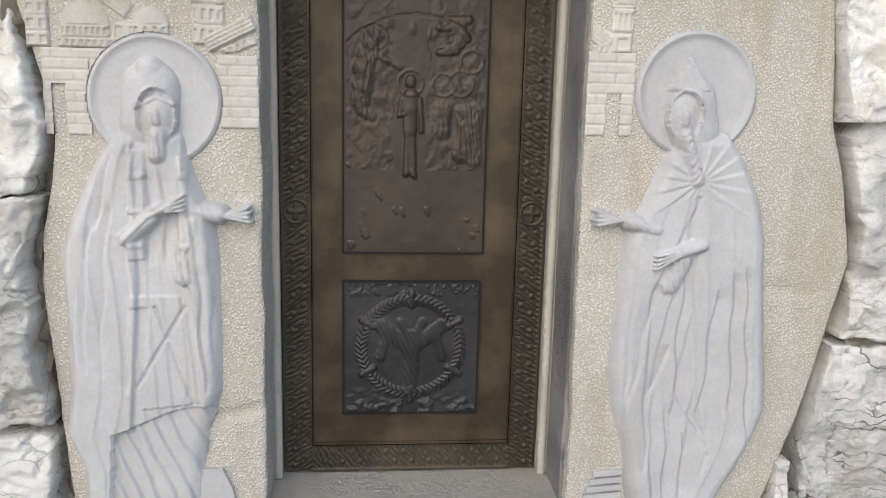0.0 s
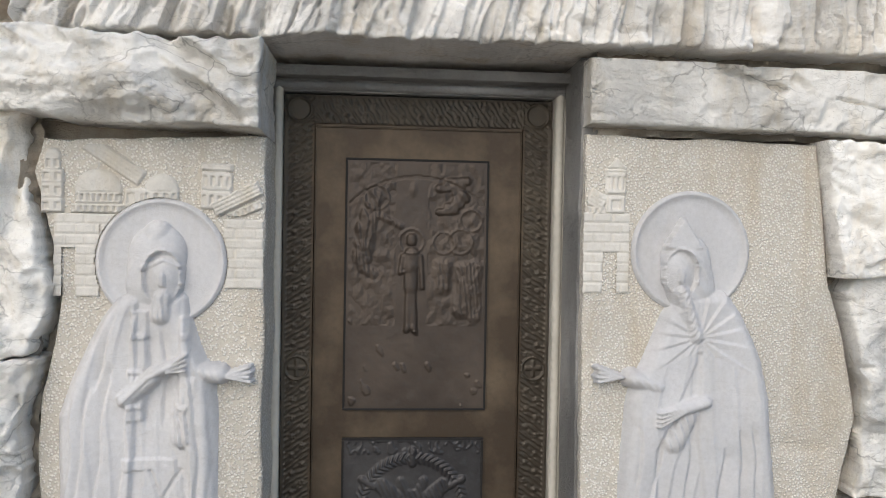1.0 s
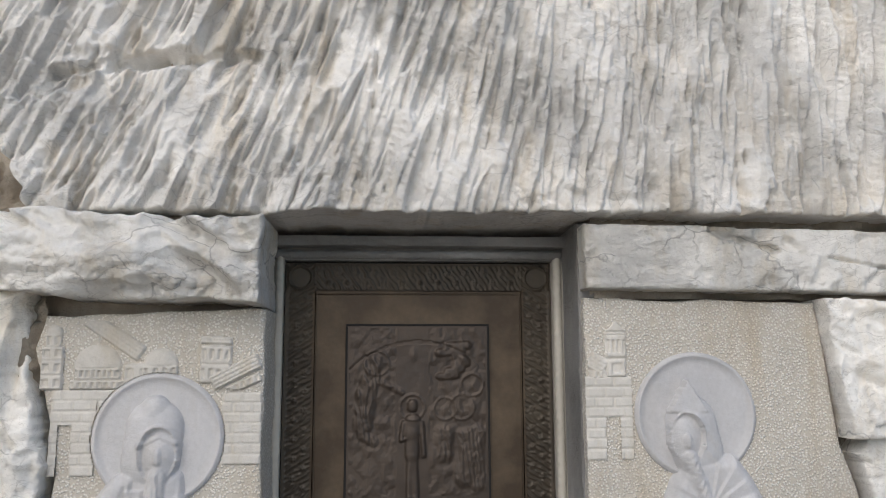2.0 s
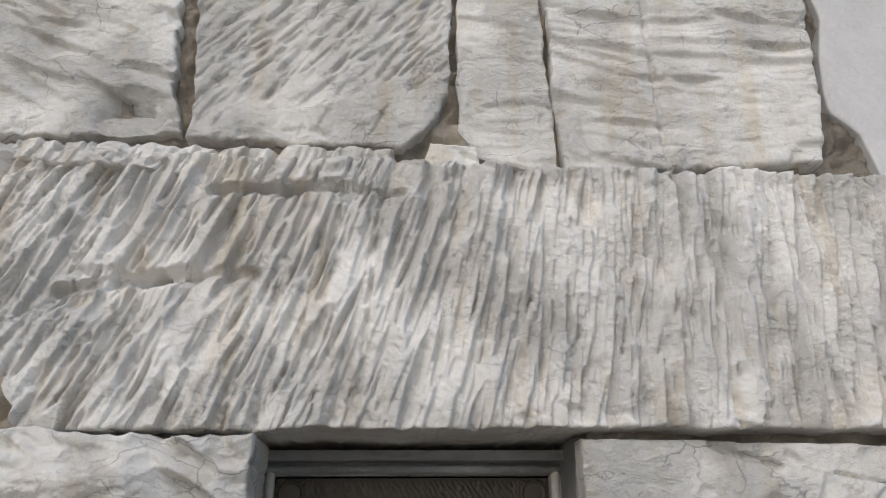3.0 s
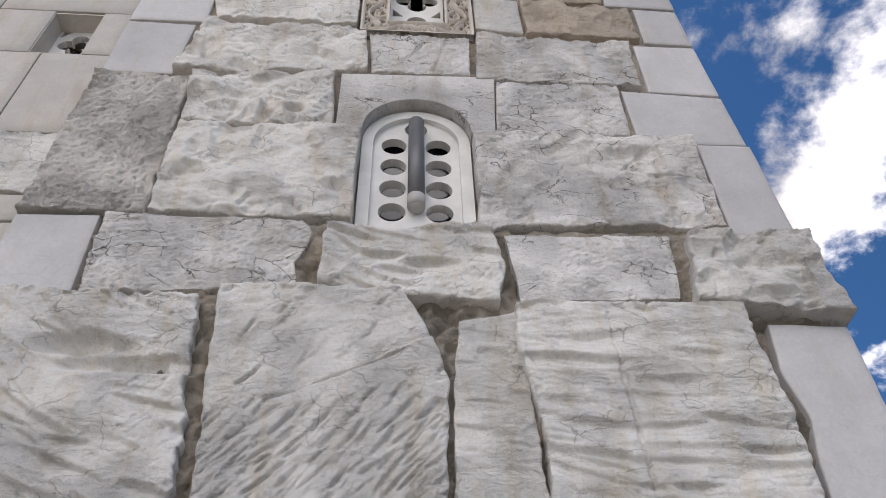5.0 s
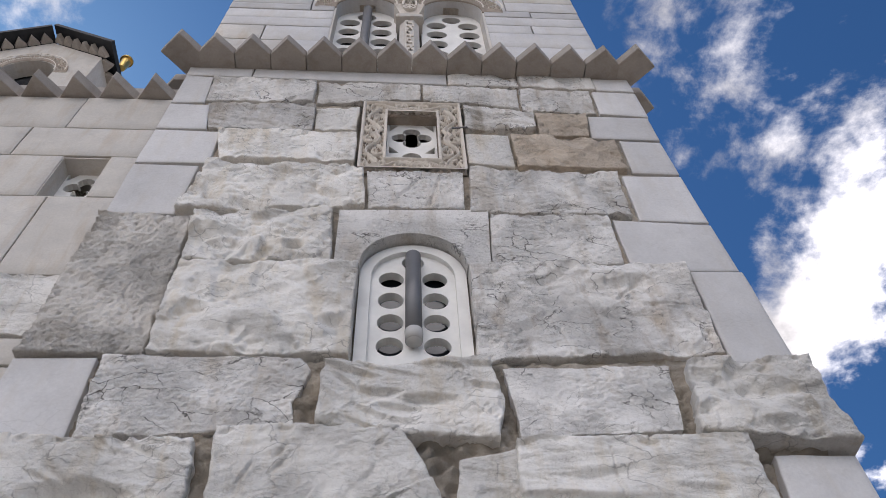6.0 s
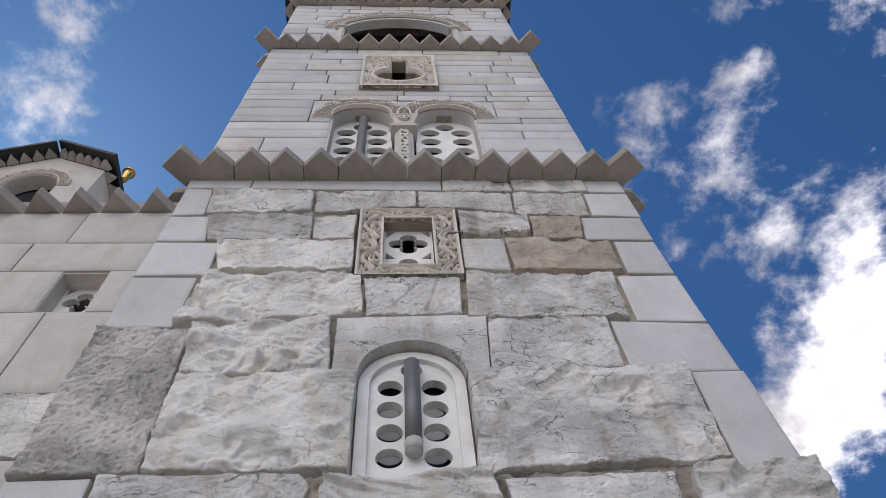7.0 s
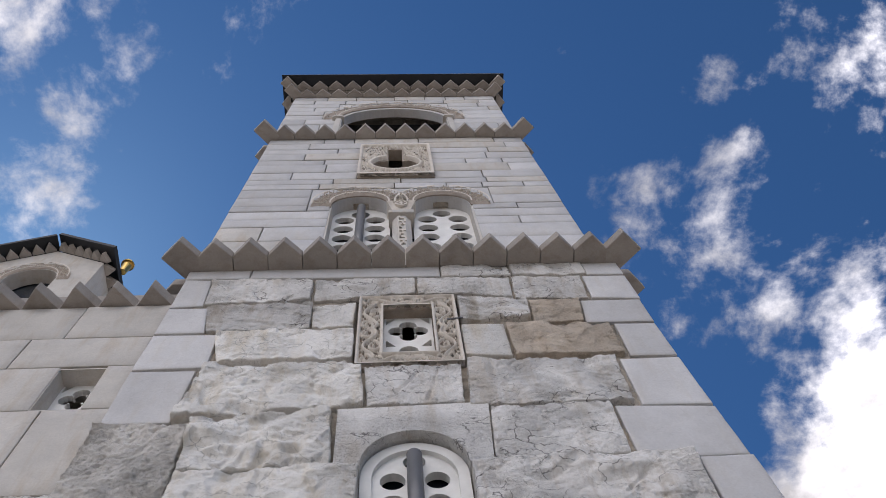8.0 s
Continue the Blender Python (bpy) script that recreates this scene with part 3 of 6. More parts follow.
for nm, dims in (("wall_right", (1.55, 2.0, 0.55, 4.1, -0.25, 9.0)), ("wall_left", (-2.0, -1.55, 0.55, 4.1, -0.25, 9.0)),
                 ("wall_back", (-2.0, 2.0, 4.1, 4.5, -0.25, 9.0)), ("wall_upper_right", (1.5, 1.90, 0.55, 4.0, 9.0, 17.9)),
                 ("wall_upper_left", (-1.96, -1.55, 0.55, 4.0, 9.0, 17.9)), ("wall_upper_back", (-1.96, 1.90, 4.0, 4.4, 9.0, 17.9))):
    tagged(box_part(nm, dims, ASHLAR), "plain white marble wall of the bell tower", "wall", kind="structure")
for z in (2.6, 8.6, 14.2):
    tagged(box_part("floor", (-1.54, 1.49, 0.56, 3.99, z, z + 0.15), INSIDE), "floor slab inside the bell tower, coloured dark as in shade", "floor", kind="structure")
tagged(box_part("ceiling", (-1.54, 1.49, 0.56, 3.99, 17.7, 17.88), INSIDE), "ceiling of the belfry, coloured dark as in shade", "ceiling", kind="structure")
F, U = front, upper

# ---- door, in its deep recess ----
for s, x0, x1 in (("left", -0.58, -0.535), ("right", 0.540, 0.60)):
    stone(rect(x0, x1, -0.2, 2.23), 0.05, JAMB, "hammer", 0.01, 0.03, 0.006, 0.003, 0.3, parent=F, name="jamb")
tagged(box_part("doorstep", (-0.534, 0.554, -0.08, 0.56, -0.2, 0.085), PAVING, bevel=0.006), "worn pale stone doorstep under the bronze door", "doorstep", kind="structure")
door = tagged(group_at("door_1", (0, 0.3, 0.09)), "closed brown bronze door with cast relief panels in a marble opening", "door", kind="structure")


def fix(ob, parent):
    """Keeps a piece where it was built, under a parent that stands elsewhere."""
    ob.parent = parent
    ob.matrix_parent_inverse = Matrix.Translation(parent.location).inverted()
    return ob


fix(box_part("lintel_board", (-0.534, 0.554, 0.20, 0.55, 2.17, 2.205), JAMB), door)
fix(box_part("leaf", (-0.49, 0.50, 0.315, 0.37, 0.09, 2.12), BRONZE, bevel=0.004), door)
fix(box_part("frame_head", (-0.534, 0.554, 0.27, 0.36, 2.125, 2.172), JAMB), door)
fix(box_part("frame_side", (-0.534, -0.492, 0.27, 0.36, 0.088, 2.125), ROPE), door)
fix(box_part("frame_side", (0.502, 0.554, 0.27, 0.36, 0.088, 2.125), ROPE), door)


def rope(x, z0, z1, y, r, mat, horizontal=False):
    """A twisted moulding."""
    k, sides = int((z1 - z0) / 0.006), 12
    t = np.linspace(z0, z1, k)
    a = np.linspace(0, 2 * math.pi, sides, endpoint=False)
    T, A = np.meshgrid(t, a, indexing="ij")
    rr = r * (0.82 + 0.2 * np.abs(np.sin(A * 1.0 + T * 2 * math.pi / 0.075)))
    px, py = rr * np.cos(A), rr * np.sin(A)
    v = np.stack([(x + px), (y + py), T], -1).reshape(-1, 3)
    if horizontal:
        v = np.stack([T, (y + py), x + px], -1).reshape(-1, 3)
    i, j = np.meshgrid(np.arange(k - 1), np.arange(sides), indexing="ij")
    a0 = (i * sides + j).ravel()
    b0 = (i * sides + (j + 1) % sides).ravel()
    return fix(add_mesh("rope_moulding", v.tolist(), np.stack([a0, b0, b0 + sides, a0 + sides], 1).tolist(), mat), door)


rope(-0.505, 0.09, 2.14, 0.268, 0.017, ROPE)
rope(0.518, 0.09, 2.14, 0.268, 0.017, ROPE)
rope(2.145, -0.52, 0.53, 0.262, 0.016, JAMB, True)


def vine(s, t, wave, seed=0.0):
    """Height 0..1 of a leafy scroll along s (metres) across t (-1..1)."""
    p = s / wave * 2 * math.pi
    stem = np.clip(1.3 - np.abs(t - 0.5 * np.sin(p)) / 0.13, 0, 1)
    k = s / wave * 2
    q = k % 1.0 - 0.5
    side = np.where(np.floor(k) % 2 < 1, -0.30, 0.30)
    d = np.hypot(q * 1.5, (t - side) / 1.0)
    curl = np.clip(1.2 - np.abs(d - 0.42 - 0.05 * np.arctan2(t - side, q)) / 0.10, 0, 1)
    petals = np.clip(1.2 - d / (0.16 + 0.10 * np.cos(5 * np.arctan2(t - side, q * 1.5))), 0, 1)
    leaf = np.clip(1.0 - np.abs(ridge(k * 3 + t * 1.2 + seed) - 0.8) / 0.25, 0, 1) * (np.abs(t) > 0.55) * 0.7
    return np.maximum(np.maximum(stem, curl * 0.9), np.maximum(petals, leaf))


def foliage(s, t, seed=0.0):
    """Crowded leaves and small rosettes along s (metres) across t (-1..1)."""
    k = s / 0.034
    row = np.floor(k)
    side = np.where(row % 2 < 1, -0.38, 0.38)
    q = (k - row - 0.5) * 0.034
    d = np.hypot(q / 0.011, (t - side) / 0.26)
    petals = 0.55 + 0.45 * np.cos(6 * np.arctan2((t - side) * 0.045, q))
    rosette = np.clip(1.25 - d, 0, 1) * petals
    leaf = ridge(s * 48 + np.sign(t) * np.abs(t) * 1.6 + 0.8 * fbm(s * 30, t * 2, 2, seed)) ** 2 * np.clip(np.abs(t - side) * 1.4, 0, 0.8)
    return np.maximum(rosette, leaf)


def border(x, z):
    cx, w, lo, hi = 0.434, 0.05, 0.15, 2.065
    side = np.abs(np.abs(x - 0.005) - cx)
    tv = (np.abs(x - 0.005) - cx) / w
    tb, tt = (z - lo) / w, (z - hi) / w
    on_side = side < w
    h = np.where(on_side, foliage(z, tv), np.where(z < 1.0, foliage(x + 3, tb), foliage(x + 3, tt)))
    lip = np.where(on_side, np.abs(tv), np.where(z < 1, np.abs(tb), np.abs(tt)))
    for mx, mz in ((-0.434, 1.12), (0.444, 1.12), (-0.434, 2.065), (0.444, 2.065)):
        d = np.hypot(x - mx, z - mz)
        cross = np.minimum(np.abs(x - mx), np.abs(z - mz)) < 0.007
        h = np.where(d < 0.046, np.where(d > 0.039, 1.0, np.where(cross & (d < 0.030) & (mz < 2), 0.9, 0.1)), h)
    return 0.006 + 0.009 * np.clip(h, 0, 1.2) * (lip < 0.92) + 0.006 * (lip > 0.94)


fix(field("leaf_border", -0.488, 0.498, 0.095, 2.118, 0.0036, border, 0.315, DARK_BRONZE,
          mask=lambda x, z: (np.abs(x - 0.005) > 0.384) | (z < 0.20) | (z > 2.015)), door)
for x0, x1, z0, z1 in ((-0.389, -0.372, 0.20, 2.015), (0.382, 0.399, 0.20, 2.015), (-0.389, 0.399, 0.195, 0.212), (-0.389, 0.399, 2.003, 2.02)):
    fix(box_part("bead", (x0 if x0 > 0 or x1 > 0 else x0, x1, 0.303, 0.32, z0, z1), BRONZE, bevel=0.004), door)


def capsule(x, z, x1, z1, x2, z2, r):
    px, pz = x2 - x1, z2 - z1
    t = np.clip(((x - x1) * px + (z - z1) * pz) / (px * px + pz * pz + 1e-9), 0, 1)
    return np.sqrt(np.clip(1 - (np.hypot(x - x1 - t * px, z - z1 - t * pz) / r) ** 2, 0, 1))


def lumps(x, z, items, gain):
    """Rounded masses that melt into one another."""
    h = np.zeros_like(x)
    for a, b, c, d, r in items:
        g = gain * (0.55 + 0.45 * r / 0.03) * capsule(x, z, a, b, c, d, r)
        k = 0.006
        m = np.clip(0.5 + 0.5 * (g - h) / k, 0, 1)
        h = h * (1 - m) + g * m + k * m * (1 - m) * ((g > 0) & (h > 0))
    return h


def upper_scene(x, z):
    """Plain lumps of an old cast scene under an arch: standing shapes, rocks, a star and water lines."""
    h = 0.004 * (fbm(x * 14, z * 14, 4, 3) - 0.5)
    arc = np.abs(np.hypot(x, (z - 1.42) * 0.92) - 0.375)
    h += np.where((z > 1.5), -0.003 * (arc < 0.004), 0)
    h += 0.004 * np.clip(1 - np.hypot(x + 0.015, (z - 1.78) * 0.6) / 0.018, 0, 1)
    middle = [(-0.02, 1.590, -0.02, 1.602, 0.021), (-0.022, 1.50, -0.018, 1.540, 0.032), (-0.021, 1.42, -0.02, 1.50, 0.027),
              (-0.031, 1.27, -0.027, 1.42, 0.015), (-0.008, 1.27, -0.013, 1.42, 0.015), (-0.052, 1.535, -0.060, 1.475, 0.010), (-0.058, 1.475, -0.02, 1.485, 0.009),
              (0.014, 1.535, 0.022, 1.42, 0.010), (-0.034, 1.262, -0.030, 1.275, 0.012), (-0.004, 1.262, -0.008, 1.275, 0.012)]
    side = [(-0.155, 1.74, -0.15, 1.76, 0.028), (-0.19, 1.64, -0.17, 1.70, 0.042), (-0.20, 1.53, -0.19, 1.63, 0.04), (-0.15, 1.69, -0.06, 1.645, 0.014),
            (-0.20, 1.49, -0.16, 1.47, 0.02)]
    crowd = [(0.10 + 0.05 * (i % 3), 1.66 - 0.085 * (i // 3), 0.10 + 0.05 * (i % 3), 1.67 - 0.085 * (i // 3), 0.026) for i in range(6)]
    crowd += [(0.10, 1.42, 0.10, 1.50, 0.035), (0.17, 1.34, 0.175, 1.48, 0.04), (0.215, 1.32, 0.215, 1.50, 0.03)]
    rocks = [(0.08 + 0.03 * (i % 4), 1.70 + 0.022 * i, 0.14 + 0.02 * (i % 3), 1.705 + 0.022 * i, 0.018) for i in range(6)]
    h = h + lumps(x, z, middle, 0.013) + (lumps(x, z, side, 0.007) + lumps(x, z, crowd, 0.006)) * (0.6 + 0.8 * saw(x * 55 + 3 * fbm(x * 12, z * 9, 2, 4) + z * 8, 1.2)) + lumps(x, z, rocks, 0.009)
    rings = [(-0.02, 1.59, 0.045), (-0.15, 1.75, 0.045), (0.10, 1.585, 0.04), (0.16, 1.59, 0.045), (0.20, 1.67, 0.04)]
    for a, b, r in rings:
        h = h + 0.0025 * (np.abs(np.hypot(x - a, z - b) - r) < 0.004)
    streaks = (fbm(x * 30 + z * 12, z * 16, 2, 9) > 0.76) & (z < 1.3)
    return h + 0.004 * streaks + 0.010 * (fbm(x * 42, z * 30, 4, 6) - 0.5) * (z > 1.28) * (np.abs(x + 0.02) > 0.06)


up = fix(box_part("upper_panel", (-0.257, 0.257, 0.304, 0.32, 0.972, 1.885), PANEL_BRONZE), door)
fix(field("upper_relief", -0.250, 0.250, 0.98, 1.878, 0.0042, upper_scene, 0.302, PANEL_BRONZE), door)


# Dark strips round a panel: the gap's shade as colour, no groove is cut.
def gap_strips(x0, x1, z0, z1):
    for a, b, c, d in ((x0 - 0.008, x0, z0, z1), (x1, x1 + 0.008, z0, z1), (x0 - 0.008, x1 + 0.008, z0 - 0.008, z0), (x0 - 0.008, x1 + 0.008, z1, z1 + 0.008)):
        fix(box_part("panel_edge", (a, b, 0.300, 0.318, c, d), GAP, bevel=0.002), door)


gap_strips(-0.257, 0.257, 0.972, 1.885)
gap_strips(-0.257, 0.252, 0.335, 0.853)


def wreath(x, z):
    """A bound wreath of leaves round a plain winged shape, with leafy scrolls in the lower corners."""
    cx, cz = -0.003, 0.60
    dx, dz = x - cx, (z - cz) * 1.02
    d, a = np.hypot(dx, dz), np.arctan2(dz, dx)
    ring = np.clip(1 - ((d - 0.190) / 0.024) ** 2, 0, 1)
    leaf = 0.55 + 0.45 * np.sin(a * 60 + np.abs(d - 0.19) * 260)
    h = 0.011 * ring * leaf
    for k in range(6):
        b = math.radians(-150 + 60 * k)
        h = np.maximum(h, 0.010 * capsule(x, z, cx + 0.165 * math.cos(b), cz + 0.165 * math.sin(b), cx + 0.215 * math.cos(b), cz + 0.215 * math.sin(b), 0.014))
    wing = [(-0.012, 0.60, -0.12, 0.685, 0.035), (0.006, 0.60, 0.115, 0.685, 0.035), (-0.09, 0.66, -0.12, 0.56, 0.025), (0.085, 0.66, 0.115, 0.56, 0.025),
            (-0.003, 0.50, -0.003, 0.64, 0.035), (-0.03, 0.66, -0.045, 0.70, 0.02), (0.024, 0.66, 0.04, 0.70, 0.02), (-0.003, 0.44, -0.003, 0.50, 0.028)]
    h = np.maximum(h, lumps(x, z, wing, 0.008) * (0.75 + 0.25 * np.sin(x * 330 + z * 150)))
    low = np.clip(0.44 - z, 0, 0.1) / 0.1 * (np.abs(dx) > 0.03)
    h = np.maximum(h, 0.011 * low * np.clip(fbm(x * 30, z * 40, 3, 5) - 0.42, 0, 1) * 3)
    top = (z > 0.80) & (np.abs(fbm(x * 40, z * 30, 2, 8) - 0.5) < 0.06)
    return h + 0.003 * top + 0.003 * (fbm(x * 25, z * 25, 4, 2) - 0.5)


fix(box_part("lower_panel", (-0.257, 0.252, 0.306, 0.32, 0.335, 0.853), LOW_BRONZE), door)
fix(field("lower_relief", -0.252, 0.247, 0.34, 0.848, 0.0038, wreath, 0.305, LOW_BRONZE), door)

# ---- carved panels beside the door ----


def panel_group(name, at, label):
    return tagged(group_at(name, at), label, "relief panel")


left_panel = panel_group("relief_panel", (-0.85, 0.0, 0.0), "white marble slab carved with a robed haloed figure, cracked low down")
fix(stone(((-1.20, -0.2), (-0.515, -0.2), (-0.512, 1.925), (-1.22, 1.90)), 0.0, GRAIN, "sawn", 0.006, 0.02, 0.012, 0.012, 0.3, name="slab",
          left=([-0.2, 0.16, 0.49, 0.85, 1.07, 1.25, 1.40, 1.60, 1.80, 1.9], [-1.16, -1.16, -1.19, -1.215, -1.21, -1.17, -1.15, -1.18, -1.235, -1.21]),
          cuts=((-1.1, 0.405, -0.9, 0.43, 0.006, 0.02), (-0.9, 0.43, -0.52, 0.475, 0.006, 0.02))), left_panel)
right_panel = panel_group("relief_panel", (0.95, 0.0, 0.0), "white marble slab with a hooded haloed figure, its outer edge broken")
fix(stone(((0.558, -0.2), (1.31, -0.2), (1.36, 1.95), (0.548, 1.965)), 0.0, GRAIN, "sawn", 0.006, 0.02, 0.012, 0.012, 0.3, name="slab",
          right=([-0.2, 0.11, 0.42, 0.81, 1.0, 1.10, 1.28, 1.47, 1.9, 1.96], [1.26, 1.30, 1.40, 1.48, 1.52, 1.51, 1.47, 1.41, 1.365, 1.36]),
          cuts=((0.6, 0.94, 0.9, 0.93, 0.005, 0.02), (0.9, 0.93, 1.22, 0.91, 0.006, 0.02), (1.22, 0.91, 1.42, 0.89, 0.02, 0.012))), right_panel)


def halo(cx, cz, r, parent):
    """A dished disc with a raised rim."""
    prof = [(0.0, 0.009), (0.4, 0.010), (0.80, 0.012), (0.905, 0.013), (0.925, 0.019), (0.945, 0.020), (0.965, 0.018), (0.985, 0.012), (1.0, 0.010), (1.004, -0.004)]
    n = 96
    verts = [(cx + r * q * math.cos(2 * math.pi * i / n), 0.004 - h, cz + r * q * math.sin(2 * math.pi * i / n)) for q, h in prof for i in range(n)]
    faces = [(k * n + i, k * n + (i + 1) % n, (k + 1) * n + (i + 1) % n, (k + 1) * n + i) for k in range(len(prof) - 1) for i in range(n)]
    fix(add_mesh("halo", verts, faces, CARVED), parent)


def crease(x, z, zs, xs, side=1, depth=0.012, width=0.03):
    """One fold of cloth: a sharp line along its edge, easing out to one side."""
    u = (x - np.interp(z, zs, xs) - 0.006 * np.sin(z * 23)) * side
    ends = np.clip((z - zs[0]) / 0.04, 0, 1) * np.clip((zs[-1] - z) / 0.04, 0, 1)
    return -depth * ends * np.where(u > 0, np.exp(-np.maximum(u, 0) / width), np.clip(1 + u / 0.006, 0, 1))


halo(-0.835, 1.512, 0.206, left_panel)
halo(0.915, 1.572, 0.207, right_panel)


def cloth(x, z, outline, thick):
    """A draped mass between two sides given by height."""
    zs, xl, xr = outline
    a, b = np.interp(z, zs, xl), np.interp(z, zs, xr)
    t = (x - a) / np.maximum(b - a, 1e-3)
    inside = (t > 0) & (t < 1) & (z > zs[0]) & (z < zs[-1])
    d = np.minimum(np.minimum(x - a, b - x), np.minimum(z - zs[0] + 0.03, (zs[-1] - z) * 1.0))
    return inside, t, thick * np.clip(1 - (1 - np.clip(d / 0.05, 0, 1)) ** 2, 0, 1)


def figure_left(x, z):
    body = ([0.10, 0.28, 0.41, 0.55, 0.72, 1.02, 1.14, 1.25, 1.33, 1.40, 1.42], [-1.12, -1.12, -1.17, -1.15, -1.145, -1.15, -1.11, -1.06, -1.02, -0.97, -0.93],
            [-0.73, -0.72, -0.70, -0.655, -0.65, -0.65, -0.66, -0.71, -0.735, -0.745, -0.76])
    ins, t, h = cloth(x, z, body, 0.042)
    full = np.clip(h / 0.042, 0, 1)
    low = np.clip((1.15 - z) / 0.9, 0, 1)
    seam_l = np.interp(z, [0.1, 0.45, 0.9, 1.35], [-0.97, -0.945, -0.905, -0.90])        # edges of the open cloak
    seam_r = np.interp(z, [0.1, 0.5, 0.9, 1.0, 1.35], [-0.72, -0.715, -0.735, -0.77, -0.76])
    cloak = np.clip(np.maximum(seam_l - x, x - seam_r) / 0.010 + 0.5, 0, 1)
    fold_c = saw(t * 7.5 + 0.9 * fbm(t * 3, z * 1.4, 2, 5) + 0.9 * (z - 0.6) ** 2, 2.2)
    fold_i = saw((x + 0.03 * z) * 21 + 1.2 * fbm(x * 7, z * 3, 3, 6), 1.3)
    h = h + (cloak * (0.016 + 0.005 * fold_c) + (1 - cloak) * 0.006 * fold_i * (0.3 + low)) * full
    for zs, xs, sd in (((0.55, 0.9, 1.38), (-0.955, -0.935, -0.90), -1), ((0.60, 0.9, 1.20), (-1.035, -1.01, -0.975), -1), ((0.62, 0.9, 1.12), (-1.085, -1.07, -1.04), -1),
                       ((0.50, 0.8, 1.10), (-1.125, -1.115, -1.095), -1), ((0.62, 1.05), (-0.672, -0.672), 1), ((0.55, 1.0), (-0.700, -0.715), 1), ((1.10, 1.36), (-1.03, -0.955), -1),
                       ((0.98, 1.30), (-0.865, -0.862), 1), ((0.98, 1.30), (-0.81, -0.818), 1)):
        h = h + crease(x, z, zs, xs, sd, 0.013) * full
    stole = (np.abs(x + 0.895 - 0.05 * (z - 1.2)) < 0.024) & (z > 1.01) & (z < 1.36) | (np.abs(x + 0.752) < 0.018) & (z > 1.04) & (z < 1.34)
    h = h + 0.010 * stole + 0.006 * (stole & (ridge(z * 9) > 0.85))
    belt = (np.abs(z - 0.87) < 0.02) & (np.abs(x + 0.855) < 0.08)
    apron = (z > 0.50 + 0.12 * (x + 0.9)) & (z < 0.85) & (np.abs(x + 0.815) < 0.10) & (np.abs(x + 0.815) < 0.055 + 0.10 * (0.87 - z))
    h = h + 0.008 * belt + 0.007 * apron
    for a, b, c, d in ((-0.85, 0.85, -0.74, 0.52), (-0.76, 0.85, -0.92, 0.58)):
        h = h - 0.008 * (capsule(x, z, a, b, c, d, 0.006) > 0)
    hem = 0.455 + 0.05 * np.sin((x + 0.2) * 9)
    skirt = ins & (z < hem) & (x > seam_l - 0.06)
    fold_s = saw((x + 0.42 * (z - 0.3)) * 17 + 1.4 * fbm(x * 5, z * 4, 3, 7), 1.3)
    h = np.where(skirt, 0.026 * full + 0.018 * fold_s, h)
    h = np.where(ins, h, 0)
    hood = capsule(x, z, -0.845, 1.545, -0.855, 1.44, 0.092)
    h = np.maximum(h, 0.056 * hood)
    h = np.maximum(h, 0.052 * capsule(x, z, -0.845, 1.56, -0.845, 1.60, 0.050))
    face = np.hypot((x + 0.822) / 0.050, (z - 1.465) / 0.072)
    h = np.where(face < 1.16, 0.040 + 0.020 * np.clip(1 - face ** 2, 0, 1), h)
    h = h + 0.008 * ((np.abs(face - 1.2) < 0.07) & (z > 1.42)) + 0.010 * (capsule(x, z, -0.822, 1.475, -0.820, 1.445, 0.009) > 0)
    h = h + 0.006 * ((np.abs(z - 1.525 + 0.5 * np.abs(x + 0.82)) < 0.008) & (np.abs(x + 0.82) < 0.07))
    beard = capsule(x, z, -0.822, 1.405, -0.828, 1.345, 0.038)
    h = np.maximum(h, (0.066 + 0.010 * saw((x + 0.82) * 120 + 2 * fbm(x * 30, z * 20, 2, 3), 1.0)) * beard)
    h = np.maximum(h, (0.080 + 0.008 * saw((x - z) * 30, 1.2)) * capsule(x, z, -0.93, 1.08, -0.85, 1.15, 0.036))
    h = np.maximum(h, 0.088 * capsule(x, z, -0.86, 1.15, -0.785, 1.19, 0.021))
    h = np.maximum(h, (0.058 + 0.006 * saw((x + 0.4 * z) * 45, 1.2)) * capsule(x, z, -0.715, 1.165, -0.645, 1.155, 0.034))
    for k in range(4):
        h = np.maximum(h, 0.050 * capsule(x, z, -0.640, 1.15, -0.550 + 0.006 * (k % 2), 1.180 - 0.016 * k, 0.0085))
        h = np.maximum(h, 0.088 * capsule(x, z, -0.80, 1.185 - 0.006 * k, -0.742, 1.222 - 0.016 * k, 0.008))
    drape = capsule(x, z, -0.735, 1.13, -0.752, 0.955, 0.048)
    h = np.maximum(h, drape * (0.062 + 0.016 * saw((x + 0.12 * z) * 42, 1.2)))
    return h


